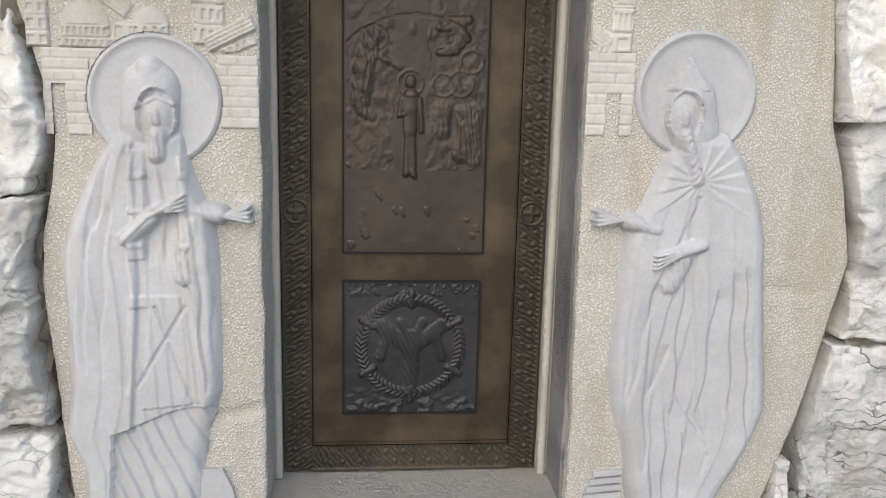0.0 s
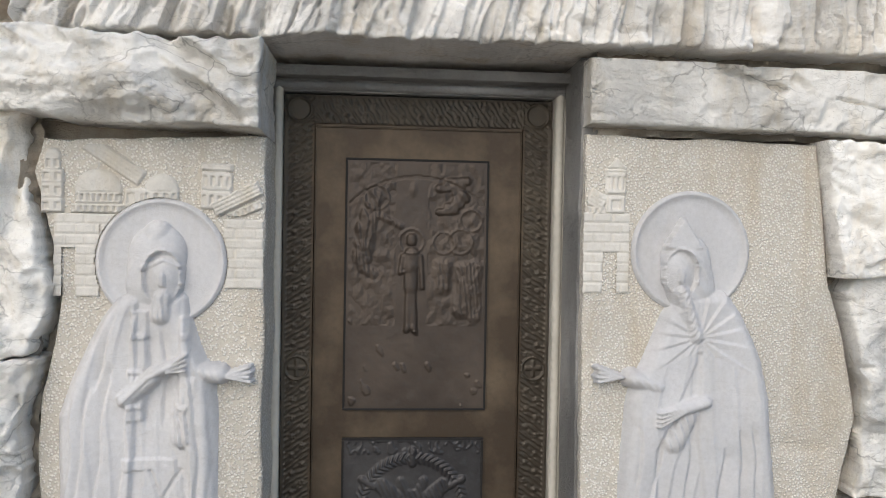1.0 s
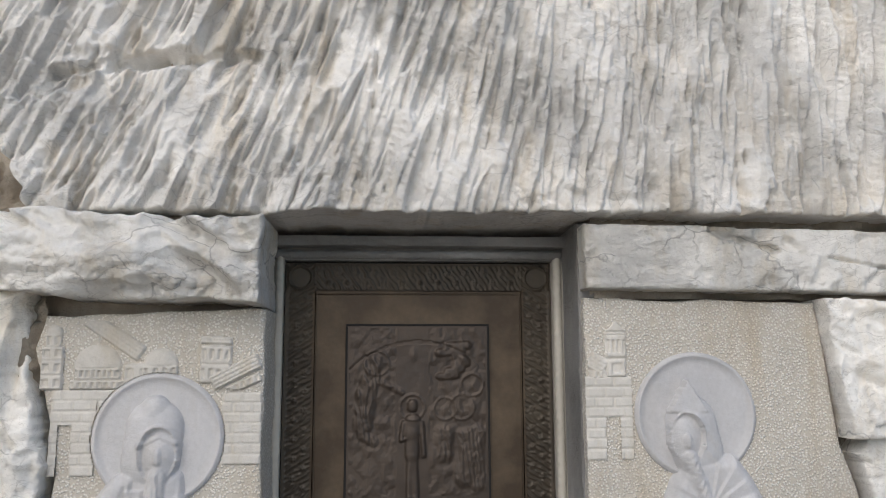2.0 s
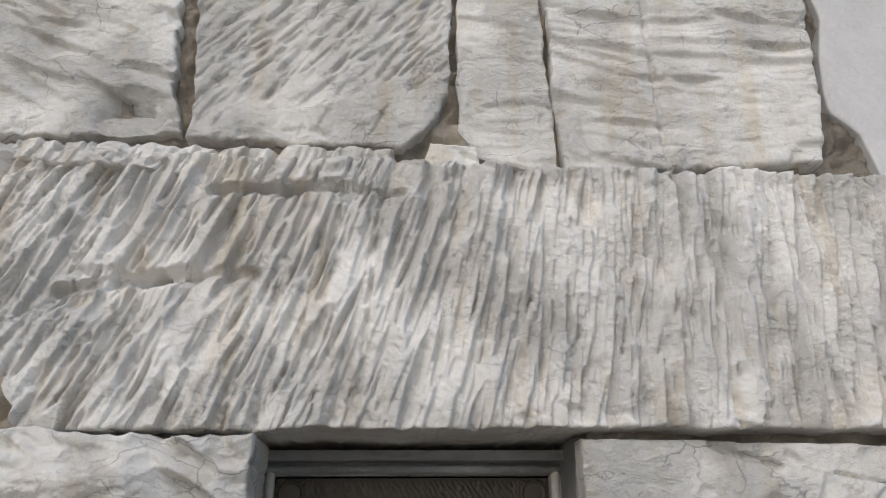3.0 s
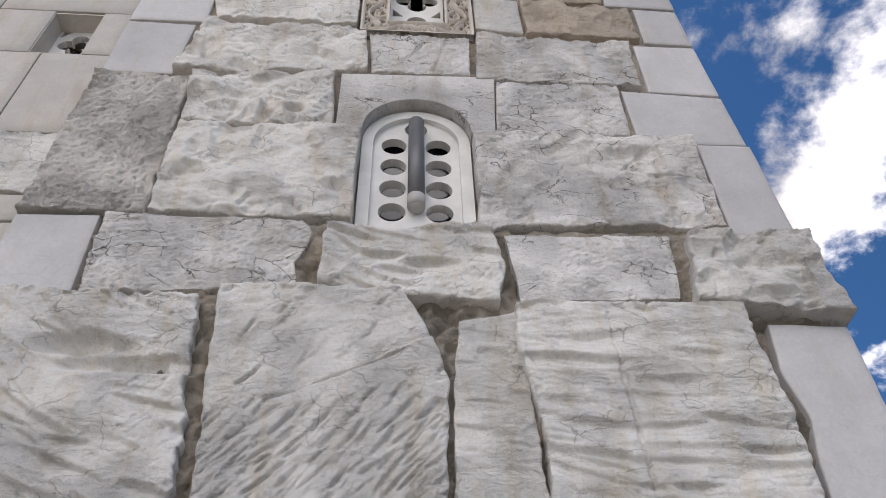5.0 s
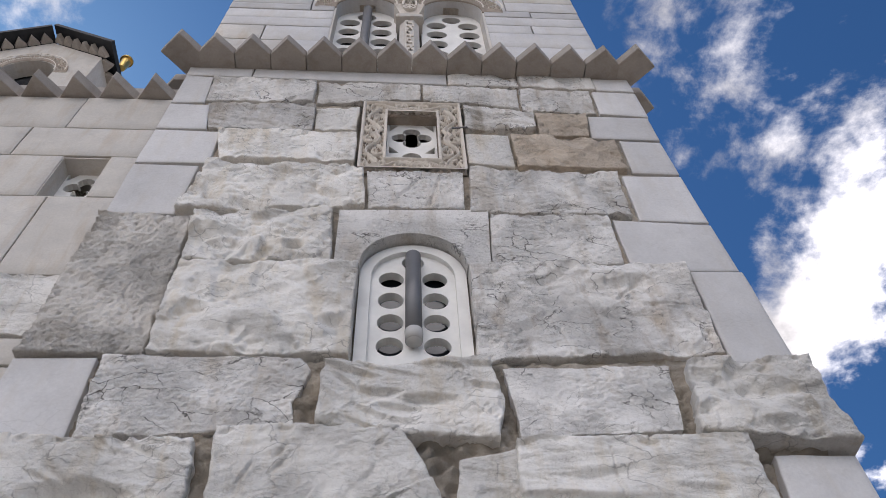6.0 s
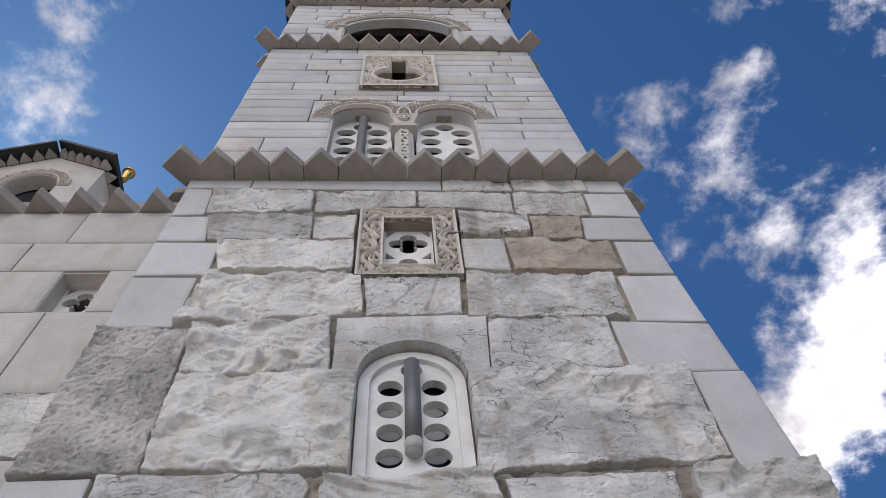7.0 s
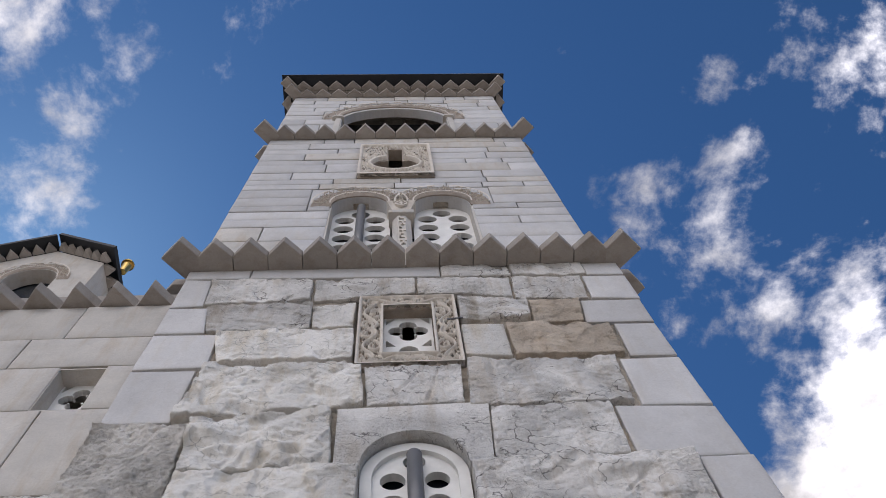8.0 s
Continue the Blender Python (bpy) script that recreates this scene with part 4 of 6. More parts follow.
def figure_right(x, z):
    body = ([0.10, 0.18, 0.25, 0.35, 0.47, 0.62, 0.93, 1.07, 1.13, 1.20, 1.27, 1.36, 1.43, 1.45],
            [0.78, 0.76, 0.76, 0.74, 0.70, 0.675, 0.69, 0.70, 0.715, 0.75, 0.78, 0.815, 0.86, 0.90],
            [1.10, 1.14, 1.18, 1.23, 1.265, 1.25, 1.215, 1.205, 1.19, 1.175, 1.145, 1.10, 1.05, 1.03])
    ins, t, h = cloth(x, z, body, 0.040)
    full = np.clip(h / 0.040, 0, 1)
    cx, cz = 0.935, 1.285                                                           # folds run from the clasp on the breast
    ang = np.arctan2(x - cx, cz - z)
    fold_cape = saw(ang * 2.6 + 0.3, 1.2)
    fold = saw(t * 6 + 1.0 * fbm(t * 3, z * 1.8, 3, 9) + 0.5 * (z - 0.5) ** 2, 2.4)
    inner = np.interp(z, [0.1, 0.5, 0.9, 1.2], [0.86, 0.80, 0.80, 0.93])
    outer = np.interp(z, [0.1, 0.3, 0.5, 0.75, 0.95, 1.2], [0.99, 1.05, 0.99, 0.97, 0.94, 0.945])
    cloak = np.clip(np.maximum(inner - x, x - outer) / 0.012 + 0.5, 0, 1)
    over = np.clip((z - 1.235 + 0.35 * np.abs(x - cx)) / 0.012 + 0.5, 0, 1)
    soft = cloak * (0.012 + 0.004 * fold) + (1 - cloak) * 0.006 * saw((x - 0.1 * z) * 13 + 1.4 * fbm(x * 5, z * 3, 3, 2), 1.3)
    h = h + (over * (0.010 + 0.007 * fold_cape) + (1 - over) * soft) * full
    for zs, xs, sd in (((0.36, 0.69, 0.95), (0.72, 0.78, 0.82), -1), ((0.40, 0.70, 1.02), (0.735, 0.735, 0.745), -1), ((0.36, 0.54, 0.69, 1.08), (1.03, 0.915, 0.905, 0.924), 1),
                       ((0.42, 0.92), (1.00, 1.03), 1), ((0.46, 0.98), (1.113, 1.085), 1), ((0.30, 0.60, 1.00), (1.19, 1.165, 1.13), 1), ((0.20, 0.52, 0.72), (0.825, 0.81, 0.885), -1),
                       ((0.14, 0.50), (0.90, 0.885), 1), ((0.14, 0.40), (0.965, 0.95), 1)):
        h = h + crease(x, z, zs, xs, sd, 0.012) * full
    h = np.where(ins, h, 0)
    peak = np.clip((1.690 - z) / 0.10, 0, 1)
    hood = capsule(x, z, 0.895, 1.55, 0.915, 1.45, 0.088)
    h = np.maximum(h, (0.052 + 0.006 * ridge((x + z) * 14)) * hood)
    h = np.maximum(h, 0.050 * ((np.abs(x - 0.878) < 0.062 * peak) & (z > 1.58) & (z < 1.690)))
    face = np.hypot((x - 0.868) / 0.048, (z - 1.50) / 0.068)
    h = np.where(face < 1.15, 0.040 + 0.018 * np.clip(1 - face ** 2, 0, 1), h)
    h = h + 0.008 * ((np.abs(face - 1.2) < 0.07) & (z > 1.46)) + 0.010 * (capsule(x, z, 0.866, 1.505, 0.866, 1.475, 0.009) > 0)
    beard = capsule(x, z, 0.872, 1.44, 0.925, 1.29, 0.036)
    h = np.maximum(h, (0.064 + 0.012 * saw((x - 0.3 * z) * 95 + 2.5 * fbm(x * 30, z * 14, 2, 3), 1.0)) * beard)
    h = np.maximum(h, (0.060 + 0.007 * saw((x + 0.8 * z) * 40, 1.2)) * capsule(x, z, 0.80, 1.12, 0.715, 1.145, 0.034))
    for k in range(4):
        h = np.maximum(h, 0.050 * capsule(x, z, 0.68, 1.15, 0.592 + 0.006 * (k % 2), 1.182 - 0.016 * k, 0.0085))
        h = np.maximum(h, 0.084 * capsule(x, z, 0.88, 1.055 - 0.006 * k, 0.80, 1.035 - 0.015 * k, 0.008))
    h = np.maximum(h, 0.080 * capsule(x, z, 0.96, 1.07, 0.88, 1.045, 0.030))
    drape = capsule(x, z, 0.90, 1.02, 0.86, 0.93, 0.048)
    h = np.maximum(h, drape * (0.056 + 0.015 * saw((x + 0.35 * z) * 36, 1.2)))
    return h


fix(field("figure", -1.19, -0.53, 0.10, 1.66, 0.0048, lambda x, z: figure_left(x, z) - 0.002 * (figure_left(x, z) <= 0), 0.0, CARVED,
          mask=lambda x, z: figure_left(x, z) > 0.001, label="plain standing robed shape in pale smooth marble"), left_panel)
fix(field("figure", 0.57, 1.29, 0.10, 1.70, 0.0048, lambda x, z: figure_right(x, z) - 0.002 * (figure_right(x, z) <= 0), 0.0, CARVED,
          mask=lambda x, z: figure_right(x, z) > 0.001, label="plain standing hooded shape in pale smooth marble"), right_panel)


def town(parent, x0, x1, z0, z1, rows, lift=0.010, skip=None):
    """A carved town wall in low brick relief."""
    def h(x, z):
        r = np.floor((z - z0) / (z1 - z0) * rows)
        q = ((x - x0) / 0.062 + 0.5 * (r % 2)) % 1.0
        joint = (np.abs(((z - z0) / (z1 - z0) * rows) % 1.0 - 0.5) > 0.42) | (q < 0.09)
        return lift - 0.0045 * joint
    fix(field("carved_wall", x0, x1, z0, z1, 0.004, h, 0.002, TOWN, mask=skip), parent)


outside = lambda cx, cz, r: (lambda x, z: np.hypot(x - cx, z - cz) > r)
town(left_panel, -1.17, -1.03, 1.40, 1.665, 8, skip=lambda x, z: (np.hypot(x + 0.835, z - 1.512) > 0.212) & ~((np.abs(x + 1.125) < 0.022) & (z < 1.56)))
town(left_panel, -1.03, -0.93, 1.60, 1.665, 2, skip=outside(-0.835, 1.512, 0.212))
town(left_panel, -0.64, -0.515, 1.43, 1.655, 7, skip=outside(-0.835, 1.512, 0.212))
town(right_panel, 0.545, 0.70, 1.43, 1.70, 8, skip=lambda x, z: (np.hypot(x - 0.915, z - 1.572) > 0.212) & ~((np.abs(x - 0.635) < 0.025) & (z < 1.57)))


def soft_box(x, z, cx, cz, hw, hh, turn=0.0):
    """0..1 inside a turned box with eased borders; also the place in it."""
    c, q = math.cos(radians(turn)), math.sin(radians(turn))
    u, w = (x - cx) * c + (z - cz) * q, -(x - cx) * q + (z - cz) * c
    return np.clip(np.minimum(hw - np.abs(u), hh - np.abs(w)) / 0.006, 0, 1), u, w


def carved_block(x, z, cx, cz, hw, hh, lift, turn=0.0, lights=0, tiers=1, tiles=False):
    """A house body: round-headed lights in tiers, or a roof ruled with tiles."""
    k, u, w = soft_box(x, z, cx, cz, hw, hh, turn)
    h = lift * k
    if lights:
        p, q = ((u + hw) / (2 * hw) * lights) % 1.0 - 0.5, ((w + hh) / (2 * hh) * tiers) % 1.0 - 0.5
        hole = (np.abs(p) < 0.24) & (np.abs(q) < 0.26 - 0.5 * p * p)
        h = h - 0.6 * lift * hole * k - 0.3 * lift * (np.abs(q) > 0.45) * k
    if tiles:
        h = h - 0.25 * lift * ((np.abs(((w + hh) / 0.013) % 1.0 - 0.5) > 0.36) | (np.abs((u / 0.018 + 0.5 * np.floor((w + hh) / 0.013)) % 1.0 - 0.5) > 0.42)) * k
    return h


def carved_dome(x, z, cx, cz, r, lift):
    d = np.hypot(x - cx, (z - cz) * 1.05) / r
    ribs = 0.10 * (ridge(np.arctan2(x - cx, z - cz + 0.02) * 3.2) > 0.86)
    return np.where(z > cz - 0.004, lift * np.sqrt(np.clip(1 - d ** 2.6, 0, 1)) * (1 - ribs), 0)


def left_town(x, z):
    pieces = [carved_block(x, z, -1.176, 1.735, 0.036, 0.07, 0.013, 0, 2, 3), carved_block(x, z, -1.176, 1.822, 0.026, 0.026, 0.012, 0, 2, 1),
              carved_dome(x, z, -1.176, 1.846, 0.026, 0.011),
              carved_block(x, z, -0.985, 1.835, 0.105, 0.028, 0.010, -34, tiles=True), carved_block(x, z, -0.91, 1.715, 0.045, 0.035, 0.009, 0, 2, 1),
              carved_block(x, z, -1.035, 1.682, 0.085, 0.016, 0.014, 0, 8, 1), carved_block(x, z, -1.035, 1.716, 0.072, 0.021, 0.015, 0, 8, 1),
              carved_dome(x, z, -1.035, 1.738, 0.074, 0.016), carved_block(x, z, -1.035, 1.822, 0.003, 0.014, 0.010), carved_block(x, z, -1.035, 1.826, 0.010, 0.003, 0.010),
              carved_block(x, z, -0.838, 1.722, 0.056, 0.022, 0.014, 0, 4, 1), carved_dome(x, z, -0.838, 1.745, 0.054, 0.016),
              carved_block(x, z, -0.665, 1.745, 0.050, 0.062, 0.013, -2, 4, 2), carved_block(x, z, -0.665, 1.822, 0.052, 0.014, 0.011, -2, tiles=True),
              carved_block(x, z, -0.600, 1.720, 0.085, 0.026, 0.018, 27, tiles=True), carved_block(x, z, -0.575, 1.682, 0.060, 0.016, 0.012, 24, 5, 1)]
    return np.maximum.reduce(pieces) + 0.002 * (fbm(x * 40, z * 40, 3, 14) - 0.5)


def right_town(x, z):
    pieces = [carved_block(x, z, 0.652, 1.800, 0.036, 0.040, 0.013, 0, 4, 1), carved_block(x, z, 0.652, 1.728, 0.034, 0.032, 0.012, 0, 1, 1),
              carved_block(x, z, 0.652, 1.842, 0.038, 0.006, 0.015), np.where(z < 1.885 - 1.05 * np.abs(x - 0.652), carved_block(x, z, 0.652, 1.866, 0.036, 0.020, 0.012), 0),
              carved_block(x, z, 0.588, 1.742, 0.034, 0.030, 0.009, -28, tiles=True), carved_block(x, z, 0.588, 1.706, 0.030, 0.014, 0.010, 0, 3, 1)]
    return np.maximum.reduce(pieces) + 0.002 * (fbm(x * 40, z * 40, 3, 15) - 0.5)


fix(field("carved_town", -1.215, -0.517, 1.665, 1.885, 0.0032, left_town, 0.0, TOWN, mask=lambda x, z: (left_town(x, z) > 0.003) & (np.hypot(x + 0.835, z - 1.512) > 0.210),
          label="small domes and towers in low relief"), left_panel)
fix(field("carved_town", 0.556, 0.70, 1.69, 1.89, 0.0032, right_town, 0.0, TOWN, mask=lambda x, z: right_town(x, z) > 0.003, label="small tower in low relief"), right_panel)
fix(part("carved_stone", plate([(-0.74, 0.09), (-0.60, 0.07), (-0.63, 0.2), (-0.66, 0.27), (-0.73, 0.27)], [], -0.02, 0.01), CARVED), left_panel)
for k in range(5):
    a = 0.60 + 0.012 * k
    fix(part("carved_step", plate([(a, 0.09 + 0.03 * k), (0.75, 0.10 + 0.03 * k), (0.75, 0.12 + 0.03 * k), (a, 0.11 + 0.03 * k)], [], -0.014, 0.004), CARVED), right_panel)

# mortar between the rough stones, brushed and uneven
def mortar_skin(x, z):
    deep = 1 + 1.6 * np.clip((5.15 - z) / 0.3, 0, 1)
    h = 0.03 * (fbm(x * 3, z * 3, 3, 81) - 0.5) + 0.055 * deep * (fbm(x * 19, z * 19, 5, 82) - 0.5) - 0.012 * (deep - 1)
    joint = (z > 3.24) & (z < 5.12) & (x < np.where(z < 4.53, 1.60, 2.0)) & (x > np.where(z > 4.55, -1.57, -2.0))
    return np.where(joint, np.minimum(h + 0.048, 0.062), np.minimum(h, 0.026))


def no_opening(x, z):
    free = ~((x > -1.22) & (x < 1.56) & (z < 1.97)) & ~((x > -1.88) & (x < -1.10) & (z > 3.36) & (z < 4.46))
    for a, b, c, d in (DOOR, (-0.34, 0.34, 5.10, 6.36), (-0.42, 0.42, 7.17, 8.34)):
        free &= ~((x > a - 0.03) & (x < b + 0.03) & (z > c - 0.03) & (z < d + 0.03))
    return free


field("mortar", -2.0, 2.0, -0.2, 9.0, 0.0135, mortar_skin, 0.012, MORTAR, F, mask=no_opening, label="rough grey-brown mortar in the joints")

# ---- rough stones of the lower tower ----
# beside the carved panels
stone(((-1.95, 1.22), (-1.24, 1.22), (-1.27, 1.98), (-1.95, 1.98)), -0.03, WHITE, "rock", 0.045, 0.0065, 0.014, 0.03, parent=F, right=([1.2, 1.42, 1.6, 1.8, 2.0], [-1.235, -1.17, -1.20, -1.27, -1.25]), cuts=((-1.5, 1.75, -1.25, 1.5, 0.02, 0.05),))
stone(((-1.95, 0.45), (-1.23, 0.44), (-1.235, 1.19), (-1.95, 1.20)), -0.03, WHITE, "rock", 0.035, 0.0065, 0.014, 0.03, parent=F, right=([0.4, 0.7, 0.9, 1.1, 1.2], [-1.215, -1.24, -1.245, -1.225, -1.215]))
stone(((-1.95, -0.2), (-1.18, -0.2), (-1.22, 0.42), (-1.95, 0.43)), -0.015, WHITE, "rock", 0.03, 0.0065, 0.014, 0.03, parent=F)
stone(((1.42, 1.49), (1.62, 1.5), (1.72, 1.95), (1.375, 1.95)), -0.03, WHITE, "rock", 0.03, 0.0065, 0.00963, 0.02, parent=F)
stone(((1.50, 0.72), (2.03, 0.72), (2.03, 1.95), (1.58, 1.60)), 0.012, WHITE, "rock", 0.03, 0.0065, 0.014, 0.03, parent=F, left=([0.7, 1.0, 1.25, 1.45, 1.6, 1.95], [1.50, 1.535, 1.50, 1.46, 1.62, 1.75]))
stone(((1.42, -0.2), (2.04, -0.2), (2.04, 0.70), (1.47, 0.71)), 0.004, CRACKED, "rock", 0.02, 0.0065, 0.014, 0.03, parent=F, left=([-0.2, 0.3, 0.5, 0.7], [1.45, 1.40, 1.44, 1.49]))
stone(((1.31, -0.2), (1.39, -0.2), (1.37, 0.27), (1.33, 0.25)), 0.0, WHITE, "rock", 0.02, 0.0065, 0.00715, 0.01, parent=F)
# over the panels
stone(((-1.62, 1.97), (-0.512, 1.935), (-0.512, 2.205), (-1.62, 2.235)), -0.09, WHITE, "ledges", 0.075, 0.0065, 0.014, 0.022, parent=F, hollow=((-0.9, 1.96, 0.35, 0.06, 0.06), (-1.3, 2.0, 0.2, 0.07, 0.05)))
stone(((0.548, 1.99), (2.03, 1.975), (2.03, 2.18), (0.548, 2.21)), -0.06, WHITE, "hammer", 0.007, 0.0065, 0.010, 0.006, parent=F, cuts=((0.98, 2.19, 1.2, 2.12, 0.013, 0.03), (1.2, 2.12, 1.36, 2.105, 0.004, 0.025), (1.38, 2.10, 1.6, 2.06, 0.005, 0.025)))
stone(((-1.98, 2.0), (-1.66, 2.0), (-1.66, 2.24), (-1.98, 2.26)), 0.0, GREY, "rock", 0.03, 0.0065, 0.00963, 0.02, parent=F)
# the great lintel
stone(((-1.36, 2.235), (2.03, 2.235), (2.04, 3.20), (-1.46, 3.20)), -0.085, LINTEL, "flutes", 0.055, 0.0048, 0.014, 0.016, 0.62, parent=F, name="lintel",
      left=([2.2, 2.3, 2.42, 2.6, 2.8, 3.2], [-1.27, -1.27, -1.345, -1.40, -1.44, -1.50]),
      cuts=((-0.72, 3.075, -0.29, 3.085, 0.024, 0.08), (-0.29, 3.085, -0.06, 3.06, 0.016, 0.04), (-1.20, 2.69, -0.88, 2.75, 0.026, 0.05), (-0.88, 2.75, -0.55, 2.765, 0.022, 0.04), (-0.44, 2.40, -0.27, 3.0, 0.012, 0.03), (-0.20, 2.3, -0.14, 2.9, 0.012, 0.02), (0.96, 3.18, 1.01, 3.03, 0.01, 0.03)),
      hollow=((-0.85, 2.745, 0.34, 0.045, 0.045), (-1.15, 2.66, 0.16, 0.05, 0.03), (1.95, 2.5, 0.3, 0.3, 0.02)), label="great marble lintel with steep chisel flutes")
stone(((-1.50, 3.17), (-0.06, 3.09), (-0.08, 3.25), (-1.5, 3.24)), -0.08, LINTEL, "flutes", 0.05, 0.0065, 0.014, 0.02, parent=F, left=([3.1, 3.3], [-1.52, -1.50]))
stone(((-1.98, 2.28), (-1.45, 2.28), (-1.52, 3.2), (-1.98, 3.25)), 0.02, GREY, "rock", 0.05, 0.0065, 0.014, 0.03, parent=F)
stone(((-0.04, 3.075), (0.245, 3.10), (0.22, 3.275), (0.05, 3.285)), -0.06, WHITE, "rock", 0.025, 0.0065, 0.0121, 0.015, parent=F)
# second course
stone(((-1.95, 3.23), (-0.875, 3.30), (-1.04, 4.54), (-2.02, 4.57)), -0.06, WHITE, "ledges", 0.030, 0.0065, 0.014, 0.03, parent=F, right=([3.3, 3.5, 3.8, 4.05, 4.4, 4.6], [-0.87, -0.93, -0.91, -0.995, -0.975, -1.03]),
      hollow=((-1.45, 4.25, 0.30, 0.08, 0.10), (-1.22, 4.13, 0.35, 0.06, 0.07), (-1.05, 3.36, 0.2, 0.14, 0.08), (-1.3, 3.9, 0.4, 0.35, -0.03)))
stone(((-0.845, 3.285), (-0.06, 3.27), (-0.10, 4.65), (-0.93, 4.62)), -0.07, WHITE, "chop", 0.028, 0.0065, 0.014, 0.018, parent=F, left=([3.3, 3.5, 3.95, 4.6], [-0.845, -0.845, -0.875, -0.93]),
      right=([3.27, 3.4, 3.51, 3.78, 4.08, 4.4, 4.65], [-0.05, 0.075, 0.115, 0.125, 0.15, 0.06, -0.08]), cuts=((-0.62, 3.98, -0.36, 4.10, 0.006, 0.02), (-0.36, 4.10, -0.02, 4.27, 0.007, 0.03),))
stone(((0.21, 3.25), (0.53, 3.18), (0.49, 4.53), (0.20, 4.45)), -0.04, WHITE, "ribs", 0.030, 0.0065, 0.014, 0.016, parent=F, left=([3.2, 3.35, 3.6, 3.8, 4.4], [0.25, 0.17, 0.16, 0.155, 0.19]),
      hollow=((0.36, 3.62, 0.2, 0.09, 0.05), (0.33, 4.2, 0.12, 0.1, 0.04)))
stone(((0.535, 3.19), (1.56, 3.24), (1.57, 4.59), (0.485, 4.56)), -0.08, WHITE, "ribs", 0.030, 0.0065, 0.014, 0.018, parent=F, right=([3.2, 3.55, 3.95, 4.3, 4.6], [1.555, 1.60, 1.625, 1.575, 1.575]),
      left=([3.2, 3.52, 3.8, 4.12, 4.3, 4.55], [0.55, 0.53, 0.53, 0.485, 0.455, 0.475]), cuts=((0.95, 3.2, 0.90, 4.5, 0.013, 0.02), (0.8, 3.62, 0.97, 3.60, 0.015, 0.02)))
stone(((1.84, 3.21), (2.09, 3.21), (2.11, 4.525), (1.70, 4.52)), -0.02, ASHLAR, "sawn", 0.01, 0.03, 0.01, 0.01, parent=F, left=([3.2, 3.43, 3.52, 3.75, 3.98, 4.24, 4.52], [1.84, 1.78, 1.68, 1.68, 1.725, 1.68, 1.71]))
# third course
stone(((-2.06, 4.575), (-1.62, 4.575), (-1.64, 5.15), (-2.06, 5.14)), -0.02, ASHLAR, "sawn", 0.01, 0.03, 0.008, 0.003, parent=F)
stone(((-1.575, 4.57), (-0.55, 4.645), (-0.56, 5.12), (-1.59, 5.13)), -0.05, CRACKED, "hammer", 0.02, 0.0065, 0.0109, 0.014, parent=F, right=([4.6, 4.8, 5.02, 5.15], [-0.56, -0.60, -0.53, -0.62]), cuts=((-0.9, 4.86, -0.55, 4.82, 0.007, 0.03),))
stone(((-0.47, 4.64), (0.39, 4.55), (0.40, 5.09), (-0.47, 5.06)), -0.075, WHITE, "ledges", 0.035, 0.0065, 0.014, 0.016, parent=F, right=([4.5, 4.79, 5.1], [0.385, 0.435, 0.39]))
stone(((0.505, 4.595), (1.30, 4.645), (1.345, 5.08), (0.46, 5.06)), -0.05, CRACKED, "hammer", 0.016, 0.0065, 0.0109, 0.012, parent=F)
stone(((1.37, 4.60), (2.12, 4.54), (2.09, 5.11), (1.43, 5.07)), -0.09, WHITE, "rock", 0.03, 0.0065, 0.014, 0.02, parent=F, hollow=((1.8, 4.86, 0.3, 0.08, 0.04),))
# window course
stone(((-2.06, 5.17), (-1.415, 5.165), (-1.45, 6.49), (-2.05, 6.50)), -0.028, HAMMER, "hammer", 0.035, 0.0085, 0.0109, 0.012, parent=F)
stone(((-1.395, 5.165), (-0.345, 5.14), (-0.345, 5.98), (-1.41, 5.98)), -0.033, WHITE, "rock", 0.03, 0.0085, 0.0121, 0.012, parent=F, hollow=((-0.65, 5.55, 0.3, 0.12, 0.03), (-1.0, 5.4, 0.4, 0.1, -0.02)))
stone(((-1.41, 5.985), (-0.50, 5.985), (-0.55, 6.62), (-1.43, 6.49)), -0.028, WHITE, "rock", 0.045, 0.0085, 0.014, 0.014, parent=F, hollow=((-0.75, 6.15, 0.08, 0.07, 0.07), (-1.0, 6.25, 0.35, 0.06, 0.03)))
stone(((0.345, 5.105), (1.71, 5.22), (1.70, 6.0), (0.345, 5.99)), -0.039, GREY, "rock", 0.022, 0.0085, 0.0121, 0.01, parent=F, cuts=((1.2, 5.65, 1.36, 5.84, 0.014, 0.02), (1.35, 5.60, 1.6, 5.62, 0.013, 0.02)))
stone(((0.49, 5.995), (1.33, 6.04), (1.355, 6.61), (0.525, 6.58)), -0.028, CRACKED, "hammer", 0.02, 0.0085, 0.00963, 0.01, parent=F)
stone(((1.375, 5.99), (2.06, 5.995), (2.045, 6.525), (1.37, 6.565)), -0.02, ASHLAR, "sawn", 0.01, 0.03, 0.008, 0.004, parent=F)
stone(((1.72, 5.14), (2.085, 5.14), (2.07, 5.98), (1.73, 5.975)), -0.03, ASHLAR, "sawn", 0.01, 0.03, 0.012, 0.006, parent=F)
# head of the window: one stone cut to the arch
head = [(-0.49, 5.995), (-0.335, 5.995)] + disc(0, 6.0, 0.335, 18, math.pi, 0, False) + [(0.48, 5.995), (0.515, 6.635), (-0.495, 6.60)]
hb = part("arch_stone", plate(head, [], -0.035, 0.3), CRACKED, F)
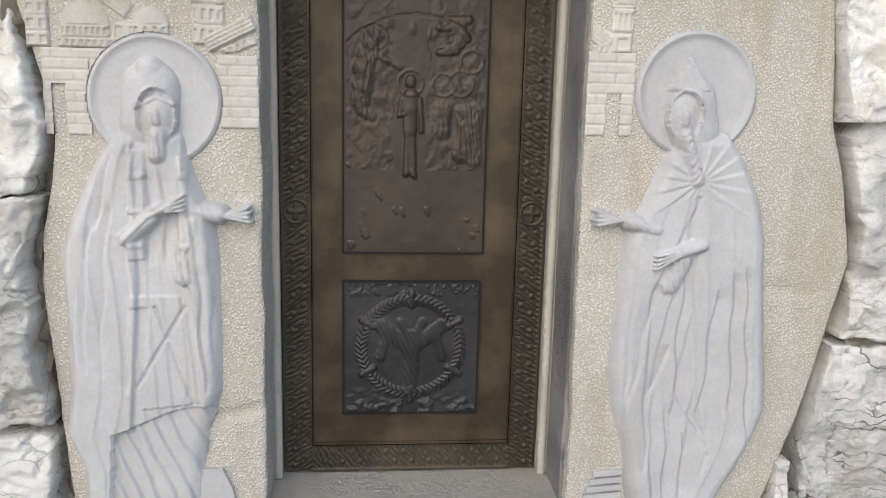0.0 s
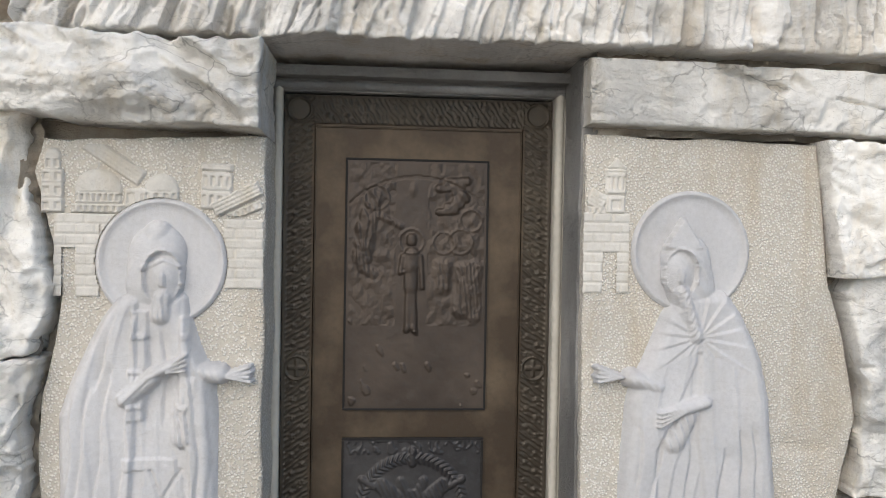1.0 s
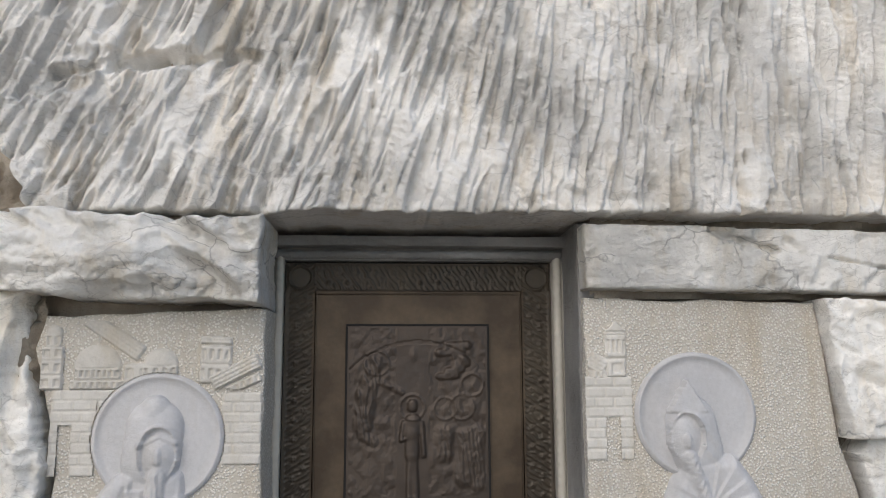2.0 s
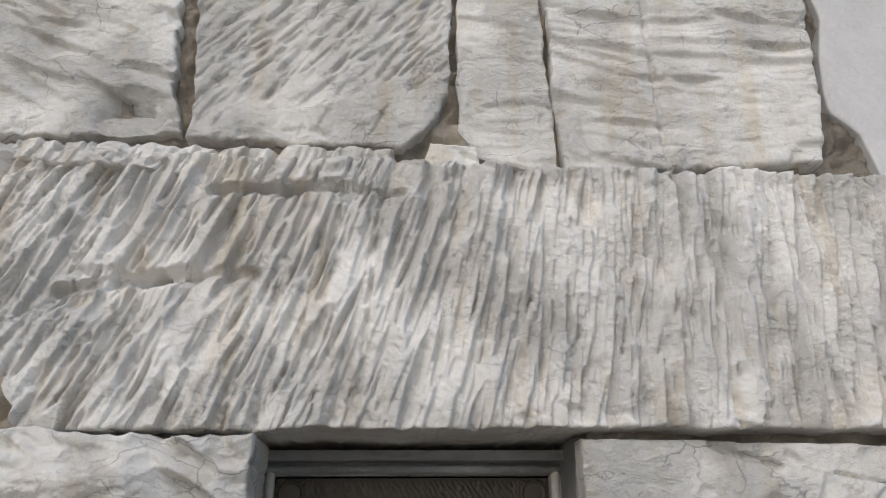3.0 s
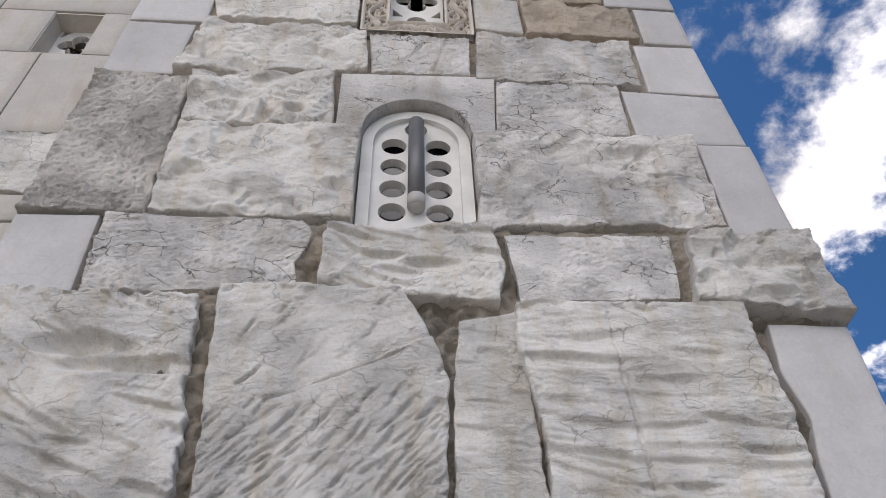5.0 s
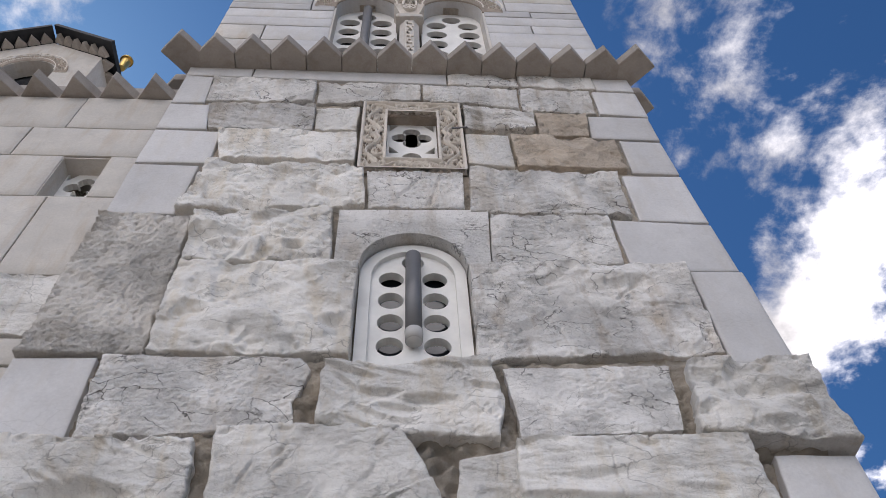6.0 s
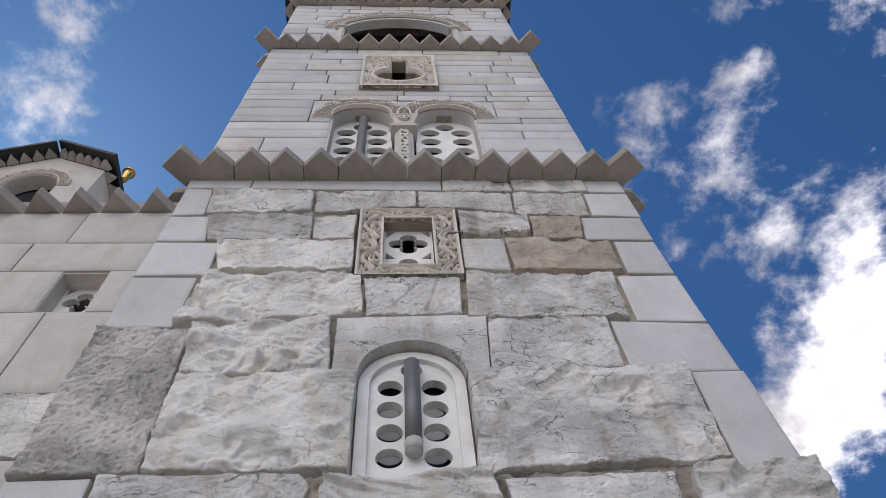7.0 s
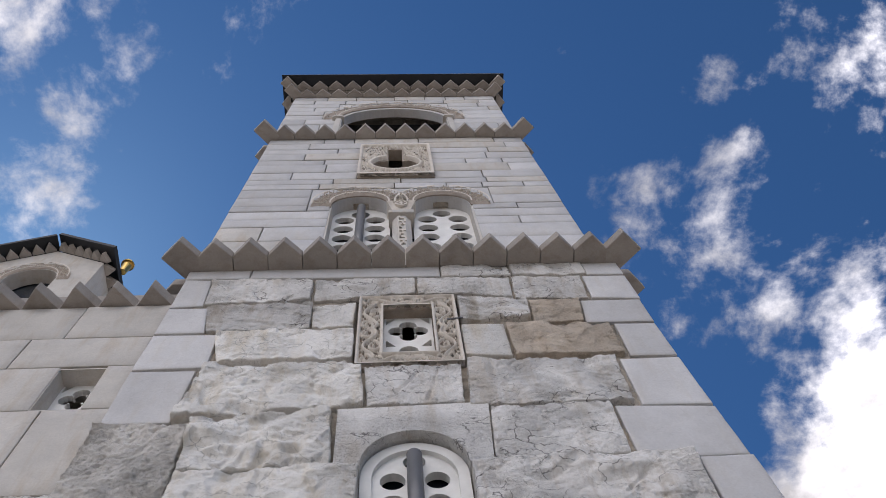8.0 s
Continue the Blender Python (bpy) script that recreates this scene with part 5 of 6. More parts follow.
# course above the window
stone(((-2.03, 6.535), (-1.585, 6.535), (-1.56, 7.19), (-2.03, 7.195)), -0.02, ASHLAR, "sawn", 0.01, 0.03, 0.008, 0.003, parent=F)
stone(((-1.575, 6.545), (-0.335, 6.655), (-0.36, 7.17), (-1.50, 7.22)), -0.039, WHITE, "rock", 0.025, 0.0085, 0.014, 0.012, parent=F)
stone(((-0.305, 6.655), (0.36, 6.66), (0.375, 7.155), (-0.335, 7.15)), -0.022, CRACKED, "hammer", 0.02, 0.011, 0.00963, 0.008, parent=F, cuts=((0.12, 6.7, 0.2, 7.1, 0.014, 0.02), (-0.1, 6.8, 0.1, 7.1, 0.013, 0.02)))
stone(((0.39, 6.615), (1.515, 6.60), (1.545, 7.21), (0.42, 7.185)), -0.028, CRACKED, "rock", 0.016, 0.011, 0.0109, 0.01, parent=F, cuts=((1.2, 7.0, 1.45, 6.97, 0.006, 0.02),))
stone(((1.56, 6.57), (2.045, 6.555), (2.03, 7.19), (1.575, 7.18)), -0.02, ASHLAR, "sawn", 0.01, 0.03, 0.008, 0.003, parent=F)
# courses beside the square window
stone(((-2.03, 7.225), (-1.50, 7.235), (-1.51, 7.74), (-2.02, 7.755)), -0.02, ASHLAR, "sawn", 0.01, 0.04, 0.008, 0.003, parent=F)
stone(((-1.44, 7.30), (-0.435, 7.29), (-0.435, 7.765), (-1.53, 7.745)), -0.028, WHITE, "rock", 0.012, 0.011, 0.00963, 0.01, parent=F)
stone(((-2.02, 7.785), (-1.63, 7.785), (-1.695, 8.225), (-2.02, 8.235)), -0.02, ASHLAR, "sawn", 0.01, 0.04, 0.008, 0.003, parent=F)
stone(((-1.62, 7.81), (-0.80, 7.81), (-0.815, 8.27), (-1.71, 8.27)), -0.017, GREY, "ledges", 0.015, 0.011, 0.00842, 0.008, parent=F)
stone(((-0.785, 7.84), (-0.455, 7.82), (-0.435, 8.27), (-0.80, 8.22)), -0.017, WHITE, "hammer", 0.015, 0.011, 0.00842, 0.008, parent=F)
stone(((-2.02, 8.26), (-1.745, 8.275), (-1.775, 8.81), (-2.02, 8.84)), -0.02, ASHLAR, "sawn", 0.01, 0.04, 0.008, 0.003, parent=F)
stone(((-1.74, 8.30), (-0.84, 8.30), (-0.85, 8.76), (-1.76, 8.80)), -0.025, CRACKED, "rock", 0.012, 0.011, 0.00963, 0.01, parent=F)
stone(((-0.81, 8.33), (0.07, 8.40), (0.08, 8.74), (-0.825, 8.75)), -0.017, GREY, "rock", 0.012, 0.011, 0.00963, 0.01, parent=F)
stone(((0.10, 8.42), (0.93, 8.31), (0.945, 8.71), (0.10, 8.76)), -0.022, CRACKED, "hammer", 0.02, 0.011, 0.00963, 0.01, parent=F)
stone(((0.955, 8.30), (1.60, 8.265), (1.605, 8.68), (0.965, 8.70)), -0.019, GREY, "rock", 0.012, 0.011, 0.00963, 0.01, parent=F)
stone(((1.625, 8.265), (2.045, 8.23), (2.045, 8.72), (1.645, 8.73)), -0.02, ASHLAR, "sawn", 0.01, 0.04, 0.008, 0.003, parent=F)
stone(((0.435, 7.88), (1.02, 7.90), (1.035, 8.23), (0.435, 8.29)), -0.025, GREY, "ledges", 0.03, 0.011, 0.00963, 0.012, parent=F)
stone(((1.04, 7.825), (1.445, 7.80), (1.49, 8.21), (1.06, 8.235)), -0.022, TAN, "rock", 0.014, 0.011, 0.00963, 0.008, parent=F)
stone(((1.465, 7.795), (2.03, 7.79), (2.03, 8.20), (1.51, 8.205)), -0.02, ASHLAR, "sawn", 0.01, 0.04, 0.008, 0.003, parent=F)
stone(((0.425, 7.32), (0.78, 7.275), (0.775, 7.785), (0.43, 7.80)), -0.03, WHITE, "sawn", 0.01, 0.04, 0.012, 0.005, parent=F)
stone(((0.80, 7.265), (1.63, 7.25), (1.64, 7.77), (0.80, 7.815)), -0.025, TAN, "rock", 0.014, 0.011, 0.00963, 0.01, parent=F)
stone(((1.67, 7.235), (2.03, 7.225), (2.02, 7.745), (1.685, 7.755)), -0.02, ASHLAR, "sawn", 0.01, 0.04, 0.008, 0.003, parent=F)
for a, b, mt, st in ((-2.03, -1.45, ASHLAR, "sawn"), (-1.44, 0.32, ASHLAR, "sawn"), (0.335, 0.98, CRACKED, "rock"), (0.995, 1.69, GREY, "rock"), (1.70, 2.045, ASHLAR, "sawn")):
    dl, dr = 0.022 * (2 + a) / 2, 0.022 * (2 + b) / 2
    stone(((a, 8.855 - dl * 2), (b, 8.855 - dr * 2), (b, 9.03), (a, 9.03)), -0.02, mt, st, 0.008, 0.03, 0.012, 0.005, parent=F)

# ---- upper storeys: sawn ashlar in courses, cut round the openings ----
rng = random.Random(7)


def courses(parent, x0, x1, levels, y, openings, lengths, mats, shift=0.0, depth=0.1):
    for k, (z0, z1) in enumerate(zip(levels, levels[1:])):
        blocked = sorted((a, b) for a, b, c, d in openings if c < z1 - 0.02 and d > z0 + 0.02)
        runs, x = [], x0
        for a, b in blocked:
            if a > x:
                runs.append((x, a))
            x = max(x, b)
        if x < x1:
            runs.append((x, x1))
        for a, b in runs:
            x = a
            while x < b - 0.05:
                w = rng.uniform(*lengths)
                e = b if b - x - w < lengths[0] * 0.6 else x + w
                m = mats[0] if rng.random() < 0.8 else mats[1]
                stone(rect(x + 0.007, e - 0.007, z0 + 0.008, z1 - 0.008), y - rng.uniform(0, 0.010), m, "sawn", 0.01, 0.12, 0.008, 0.003, depth, parent=parent, name="ashlar_block")
                x = e


courses(U, -2.04, 1.96, [9.03, 9.5, 9.98, 10.40, 10.66, 10.93, 11.13, 11.46, 11.79, 12.0, 12.22, 12.55, 12.95, 13.20, 13.55, 13.82, 14.16, 14.44], 0.05,
        [(-0.86, 0.84, 9.0, 11.1), (-1.13, 1.11, 11.13, 11.79), (-0.587, 0.452, 12.22, 13.82)], (0.45, 1.25), (ASHLAR, CREAM))
courses(U, -2.03, 1.93, [14.75, 15.1, 15.5, 15.9, 16.25, 16.6, 16.93, 17.26, 17.58, 17.92], 0.05,
        [(-1.07, 0.93, 14.7, 15.9), (-1.34, 1.18, 15.9, 16.6), (-1.1, 0.95, 16.6, 17.26)], (0.35, 0.8), (ASHLAR, CREAM))
# spandrels that fill up to the round heads
o = [(-1.13, 11.13), (-0.845, 11.13)] + disc(-0.51, 11.13, 0.335, 18, math.pi, 0, False) + [(0.15, 11.13)] + disc(0.485, 11.13, 0.335, 18, math.pi, 0, False)
o += [(1.11, 11.13), (1.11, 11.79), (-1.13, 11.79)]
part("arch_stone", plate(o, [], 0.06, 0.218), ASHLAR, U)
o = [(-1.34, 15.9), (-1.0, 15.9)] + disc(-0.07, 15.9, 0.93, 24, math.pi, 0, False) + [(1.18, 15.9), (1.18, 16.6), (0.95, 16.6), (0.95, 17.26), (-1.1, 17.26), (-1.1, 16.6), (-1.34, 16.6)]
part("arch_stone", plate(o, [], 0.06, 0.22), ASHLAR, U)

# ---- nave wall beside the tower ----
NAVE = (-2.61, -2.27, 6.85, 7.40)
nave = pierced_wall("wall_nave", -9.0, -2.02, 0.16, 0.5, -0.25, 8.46, [(NAVE[0], NAVE[1], NAVE[2], NAVE[3])], MORTAR)
tagged(nave, "smooth pale ashlar wall of the church nave", "wall", kind="structure")
courses(nave, -9.0, -2.06, [-0.2, 0.5, 1.2, 1.95, 2.7, 3.4, 4.0, 4.57, 5.15, 5.37], 0.05, [], (0.7, 1.4), (CREAM, ASHLAR))
stone(rect(-3.2, -2.07, 5.385, 5.93), 0.04, WHITE, "hammer", 0.012, 0.011, 0.0055, 0.004, 0.1, parent=nave)
courses(nave, -9.0, -3.2, [5.37, 5.94], 0.05, [], (0.7, 1.4), (CREAM, ASHLAR))
for a, b, z0, z1 in ((-2.52, -2.065, 5.945, 6.835), (-3.6, -2.53, 5.945, 6.835), (-2.265, -2.065, 6.845, 7.415), (-3.9, -2.615, 6.845, 7.415), (-3.01, -2.065, 7.425, 7.875),
                     (-4.1, -3.02, 7.425, 7.875), (-2.765, -2.06, 7.885, 8.45), (-3.9, -2.775, 7.885, 8.45)):
    stone(rect(a, b, z0, z1), 0.05 + rng.uniform(-0.004, 0.004), CREAM, "sawn", 0.01, 0.1, 0.008, 0.003, 0.12, parent=nave, name="ashlar_block")
courses(nave, -9.0, -4.1, [5.94, 6.84, 7.42, 7.88, 8.455], 0.05, [], (0.8, 1.5), (CREAM, ASHLAR))
tagged(box_part("nave_roof", (-9.0, -2.03, 0.2, 6.5, 8.72, 8.84), ROOF), "dark sheet roof over the nave", "roof", kind="structure")
tagged(box_part("wall_nave_back", (-9.0, -2.03, 6.5, 6.9, -0.25, 8.7), CREAM), "plain back wall of the nave", "wall", kind="structure")
tagged(box_part("wall_nave_end", (-9.4, -9.0, 0.16, 6.9, -0.25, 8.7), CREAM), "plain end wall of the nave", "wall", kind="structure")

# ---- cornices of stones set cornerwise ----


def tooth_mesh(pitch, base, tip, high, drop=0.0):
    bm = bmesh.new()
    g = pitch / 2 - 0.003
    pts = [(-g, 0.0), (g, 0.0), (g, -base), (0.0, -tip), (-g, -base)]
    lo = [bm.verts.new((x, y, 0)) for x, y in pts]
    hi = [bm.verts.new((x, y, high)) for x, y in pts]
    bm.faces.new(lo)
    bm.faces.new(hi[::-1])
    for i in range(5):
        bm.faces.new((lo[i], hi[i], hi[(i + 1) % 5], lo[(i + 1) % 5]))
    bmesh.ops.bevel(bm, geom=bm.edges[:], offset=0.006, segments=1, affect="EDGES")
    return bm


def tooth_course(parent, x0, x1, y, z, count, base, tip, high, mat, turn=0.0, about=(0, 0)):
    pitch = (x1 - x0) / count
    first = part("tooth", tooth_mesh(pitch, base, tip, high), mat, parent)
    for k in range(count):
        m = Matrix.Translation((x0 + pitch * (k + 0.5), y, z + rng.uniform(-0.004, 0.004))) @ pose(0, 0, 0, 0, 0, rng.uniform(-0.6, 0.6))
        if turn:
            m = Matrix.Translation((about[0], about[1], 0)) @ pose(0, 0, 0, 0, 0, turn) @ Matrix.Translation((-about[0], -about[1], 0)) @ m
        if k == 0:
            first.matrix_local = m
        else:
            twin(first, m)


def corner_stone(parent, x, y, z, side, high, mat, inward):
    bm = bmesh.new()
    box(bm, -side / 2, side * 0.95, -side / 2, side / 2, 0, high)
    bmesh.ops.bevel(bm, geom=bm.edges[:], offset=0.007, segments=1, affect="EDGES")
    ob = part("corner_tooth", bm, mat, parent)
    ob.matrix_local = Matrix.Translation((x, y, z + 0.003)) @ pose(0, 0, 0, 0, 0, inward)


def cornice(name, xl, xr, y, z, count, base, tip, high, corner, label):
    e = tagged(group_at(name), label, "cornice", kind="structure")
    tooth_course(e, xl + 0.10, xr - 0.10, y, z, count, base, tip, high, CORNICE)
    w, cx, cy = xr - xl, (xl + xr) / 2, y + (xr - xl) / 2
    for turn in (90, -90):
        tooth_course(e, xl + 0.10, xr - 0.10, y, z, count, base, tip, high, CORNICE, turn, (cx, cy))
    for x, yy, inward in ((xl - 0.05, y - 0.15, 47), (xr + 0.05, y - 0.15, 133), (xl - 0.05, cy + w / 2 + 0.15, -45), (xr + 0.05, cy + w / 2 + 0.15, -135)):
        corner_stone(e, x, yy, z, corner, high, CORNICE, inward)
    box_part("bed_slab", (xl + 0.03, xr - 0.03, y + 0.003, y + w - 0.03, z + 0.006, z + high - 0.012), CORNICE, e)
    return e


cornice("cornice_1", -2.045, 2.05, 0.0, 9.03, 12, 0.16, 0.315, 0.12, 0.265, "cornice of pale stones set cornerwise like teeth")
cornice("cornice_2", -2.07, 1.955, 0.05, 14.44, 12, 0.09, 0.235, 0.12, 0.24, "cornice of pale stones set cornerwise under the belfry")
cornice("cornice_3", -2.05, 1.93, 0.05, 17.92, 12, 0.06, 0.17, 0.09, 0.2, "lower toothed cornice under the belfry roof")
cornice("cornice_4", -2.14, 2.02, -0.06, 18.10, 12, 0.06, 0.19, 0.10, 0.2, "upper toothed cornice under the belfry roof")
box_part("tower_top_slab", (-2.0, 1.88, 0.10, 4.0, 18.0, 18.105), CORNICE, U)
e = tagged(group_at("cornice_5"), "toothed cornice along the top of the nave wall", "cornice", kind="structure")
tooth_course(e, -9.0 + 0.10, -2.22 + 0.17, 0.07, 8.47, 21, 0.0, 0.21, 0.13, CORNICE)
box_part("bed_slab", (-8.98, -2.07, 0.066, 0.5, 8.465, 8.71), CORNICE, e)
bm = bmesh.new()
v = box(bm, -2.30, 2.18, -0.36, 4.5, 18.215, 18.26)
apex = bm.verts.new((-0.06, 2.05, 20.0))
top = [q for q in v if q.co.z > 18.23]
top.sort(key=lambda q: math.atan2(q.co.y - 2.05, q.co.x + 0.06))
for f in [f for f in bm.faces if all(q in top for q in f.verts)]:
    bm.faces.remove(f)
for i in range(4):
    bm.faces.new((top[i], top[(i + 1) % 4], apex))
tagged(part("roof", bm, ROOF), "low dark sheet metal roof of the belfry", "roof", kind="structure")

# ---- windows ----


def grille(name, x0, x1, z0, z1, spring, holes, y, mat, parent, inset=0.0):
    cx, half = (x0 + x1) / 2, (x1 - x0) / 2
    outline = arch_outline(cx, half, z0, spring) if spring else list(rect(x0, x1, z0, z1))
    return part(name, plate(outline, [disc(a, b, r, 24) for a, b, r in holes], y, y + 0.06), mat, parent)


def tube_lamp(x, y, z0, z1, r, label):
    e = tagged(group_at("tube_lamp", (x, y, z0)), label, "lamp", "grey tubes in the windows")
    bm = bmesh.new()
    bmesh.ops.create_cone(bm, cap_ends=True, segments=24, radius1=r, radius2=r, depth=z1 - z0 - 0.09, matrix=Matrix.Translation((0, 0, (z1 - z0 + 0.09) / 2)))
    tube = part("tube", bm, TUBE, e, "dark grey tube", True)
    bm = bmesh.new()
    bmesh.ops.create_cone(bm, cap_ends=True, segments=24, radius1=r * 1.0, radius2=r * 1.08, depth=0.09, matrix=Matrix.Translation((0, 0, 0.045)))
    bmesh.ops.bevel(bm, geom=[q for q in bm.edges if all(v.co.z < 0.01 for v in q.verts)], offset=r * 0.18, segments=3, affect="EDGES")
    part("end_cap", bm, CAP, tube, "pale end cap", True)
    bm = bmesh.new()
    box(bm, -0.012, 0.012, 0, 0.06, (z1 - z0) * 0.5, (z1 - z0) * 0.5 + 0.05)
    part("bracket", bm, TUBE, e)
    return e


win = tagged(group_at("window_1", (0, 0.1, 5.12)), "arched window closed by a white slab with round holes", "window", kind="structure")
frame_out, frame_in = arch_outline(0, 0.332, 5.105, 5.985), arch_outline(0, 0.262, 5.175, 5.985)
fix(part("window_frame", plate(frame_out, [frame_in], 0.05, 0.14), PANEL_WHITE), win)
rows4 = [(sx * 0.135, 5.37 + 0.205 * k, 0.078) for k in range(4) for sx in (-1, 1)]
fix(grille("pierced_slab", -0.27, 0.27, 5.17, 6.0, 5.985, rows4 + [(0, 6.165, 0.07)], 0.085, PANEL_WHITE, None), win)
fix(box_part("pane", (-0.30, 0.30, 0.20, 0.21, 5.12, 6.32), glass), win)
tube_lamp(0.0, 0.03, 5.345, 6.17, 0.049, "grey tube with a pale end hung before the arched window")


def ornament(name, x0, x1, z0, z1, inner, wave, y, parent, lift=0.05, res=0.009):
    """A square frame with a leafy scroll cut in it."""
    a0, a1, c0, c1 = inner

    def h(x, z):
        cx, cz = (x0 + x1) / 2, (z0 + z1) / 2
        tl, tr, tb, tt = (x - x0) / (a0 - x0), (x1 - x) / (x1 - a1), (z - z0) / (c0 - z0), (z1 - z) / (z1 - c1)
        side = np.minimum(tl, tr) < np.minimum(tb, tt)
        t = np.where(side, np.minimum(tl, tr), np.minimum(tb, tt)) * 2 - 1
        s = np.where(side, np.abs(z - cz), np.abs(x - cx))
        k = vine(s + 0.03, t, wave, 2.0)
        lip = np.abs(t) > 0.82
        return np.where(lip, lift, lift * (0.05 + 0.95 * np.clip(k, 0, 1)))
    part_ob = field(name, x0, x1, z0, z1, res, h, y, ORNATE, None,
                    mask=lambda x, z: ((x < a0) | (x > a1) | (z < c0) | (z > c1)) & (h(x, z) > 0.62 * lift))
    return fix(part_ob, parent)


def quatrefoil(cx, cz, r, k=10):
    pts = []
    for q in range(4):
        a = math.pi / 2 * q
        mx, mz = cx + r * 0.95 * math.cos(a), cz + r * 0.95 * math.sin(a)
        pts += [(mx + r * 0.78 * math.cos(a + b), mz + r * 0.78 * math.sin(a + b)) for b in np.linspace(-2.2, 2.2, k)]
    return pts


def quatre_slab(cx, z0, z1, half, y, parent):
    k = half / 0.205
    mid = z1 - 0.235 * k
    holes = [quatrefoil(cx, mid, half * 0.47), disc(cx, mid - 0.335 * k, half * 0.38, 18)]
    for sx in (-1, 1):
        for dz, up in ((mid + 0.17 * k, 1), (mid - 0.20 * k, -1)):
            holes.append([(cx + sx * half * 0.50, dz + up * 0.06 * k), (cx + sx * half * 0.90, dz + up * 0.06 * k), (cx + sx * half * 0.90, dz - up * 0.05 * k)])
    return fix(part("pierced_slab", plate(rect(cx - half, cx + half, z0, z1 + 0.03), holes, y, y + 0.05), PANEL_WHITE), parent)


sq = tagged(group_at("window_2", (0, 0, 7.2)), "small square window in a carved scroll frame with a pierced quatrefoil slab", "window", kind="structure")
ornament("scroll_frame", -0.41, 0.41, 7.18, 8.33, (-0.205, 0.205, 7.33, 8.155), 0.42, 0.0, sq)
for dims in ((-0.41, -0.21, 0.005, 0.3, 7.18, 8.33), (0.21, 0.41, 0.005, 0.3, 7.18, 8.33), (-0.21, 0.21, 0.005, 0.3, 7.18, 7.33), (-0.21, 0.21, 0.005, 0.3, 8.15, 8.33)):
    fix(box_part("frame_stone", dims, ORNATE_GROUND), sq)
quatre_slab(0.0, 7.33, 8.15, 0.205, 0.085, sq)
fix(box_part("pane", (-0.21, 0.21, 0.32, 0.33, 7.33, 8.15), glass), sq)
bm = bmesh.new()
bmesh.ops.create_cone(bm, cap_ends=True, segments=8, radius1=0.009, radius2=0.009, depth=0.13, matrix=pose(0.385, -0.05, 7.86, 0, 80, 0))
fix(part("hook", bm, TUBE, None, "black iron hook"), sq)

nw = tagged(group_at("window_3", (-2.44, 0.1, 6.85)), "small deep square window with a pierced slab in the nave wall", "window", kind="structure")
quatre_slab(-2.44, 6.85, 7.40, 0.17, 0.205, nw)
fix(box_part("pane", (-2.61, -2.27, 0.42, 0.43, 6.85, 7.40), glass), nw)
for dims in ((-2.62, -2.608, 0.06, 0.34, 6.845, 7.405), (-2.272, -2.26, 0.06, 0.34, 6.845, 7.405), (-2.608, -2.272, 0.06, 0.34, 7.395, 7.405), (-2.608, -2.272, 0.06, 0.34, 6.838, 6.852)):
    fix(box_part("reveal", dims, CREAM), nw)


def archivolt(cx, cz, r0, r1, foot, y, parent, lift=0.06, wave=0.30, n=220, m=24):
    """A half ring with carved scrolls, with short straight feet."""
    s = np.linspace(-foot, math.pi * (r0 + r1) / 2 + foot, n)
    t = np.linspace(-1, 1, m)
    S, T = np.meshgrid(s, t, indexing="ij")
    rm, half = (r0 + r1) / 2, (r1 - r0) / 2
    ang = np.clip(S / rm, 0, math.pi)
    over = np.where(S < 0, S, np.where(S > math.pi * rm, -(S - math.pi * rm), 0))
    x = cx + (rm + T * half) * np.cos(ang)
    z = cz + (rm + T * half) * np.sin(ang) + over
    k = vine(S + 3, T, wave, 4.0)
    h = np.where(np.abs(T) > 0.80, lift, lift * (0.1 + 0.9 * np.clip(k, 0, 1)))
    v = np.stack([x.ravel(), (y - h).ravel(), z.ravel()], 1)
    f = grid_faces(n, m)
    ids = np.arange(n * m).reshape(n, m)
    ring = np.concatenate([ids[:-1, 0], ids[-1, :-1], ids[:0:-1, -1], ids[0, :0:-1]])
    rb = v[ring].copy()
    rb[:, 1] = y + 0.1
    base, q = len(v), len(ring)
    i = np.arange(q)
    sides = np.stack([ring, base + i, base + (i + 1) % q, ring[(i + 1) % q]], 1)
    flat = v.copy()
    flat[:, 1] = y - 0.15 * lift
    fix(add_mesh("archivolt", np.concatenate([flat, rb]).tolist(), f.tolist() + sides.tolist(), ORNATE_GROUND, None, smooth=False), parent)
    lip = np.abs(T).ravel() > 0.80
    raised = f[h.ravel()[f].mean(axis=1) > 0.72 * lift]
    rims = f[lip[f].all(axis=1)]
    both = np.unique(np.concatenate([raised, rims]), axis=0)
    return fix(add_mesh("scroll_carving", v.tolist(), both.tolist(), ORNATE, None, smooth=False), parent)


bif = tagged(group_at("window_4", (-0.01, 0.1, 9.05)), "twin arched window with a middle column and white pierced slabs", "window", kind="structure")
for cx, tube in ((-0.51, True), (0.485, False)):
    archivolt(cx, 11.13, 0.34, 0.585, 0.06, 0.05, bif)
    holes = [(cx + sx * 0.185, 9.25 + 0.30 * k, 0.115) for k in range(7) for sx in (-1, 1)] + [(cx, 11.25, 0.11)]
    fix(grille("pierced_slab", cx - 0.36, cx + 0.36, 9.05, 11.4, 11.13, holes, 0.22, PANEL_WHITE, None), bif)
    fix(box_part("pane", (cx - 0.335, cx + 0.335, 0.46, 0.47, 9.05, 11.46), glass), bif)
for sx, x0, x1 in ((0, -0.89, -0.845), (1, 0.82, 0.87)):
    fix(box_part("reveal", (x0, x1, 0.055, 0.5, 9.03, 11.13), CREAM), bif)
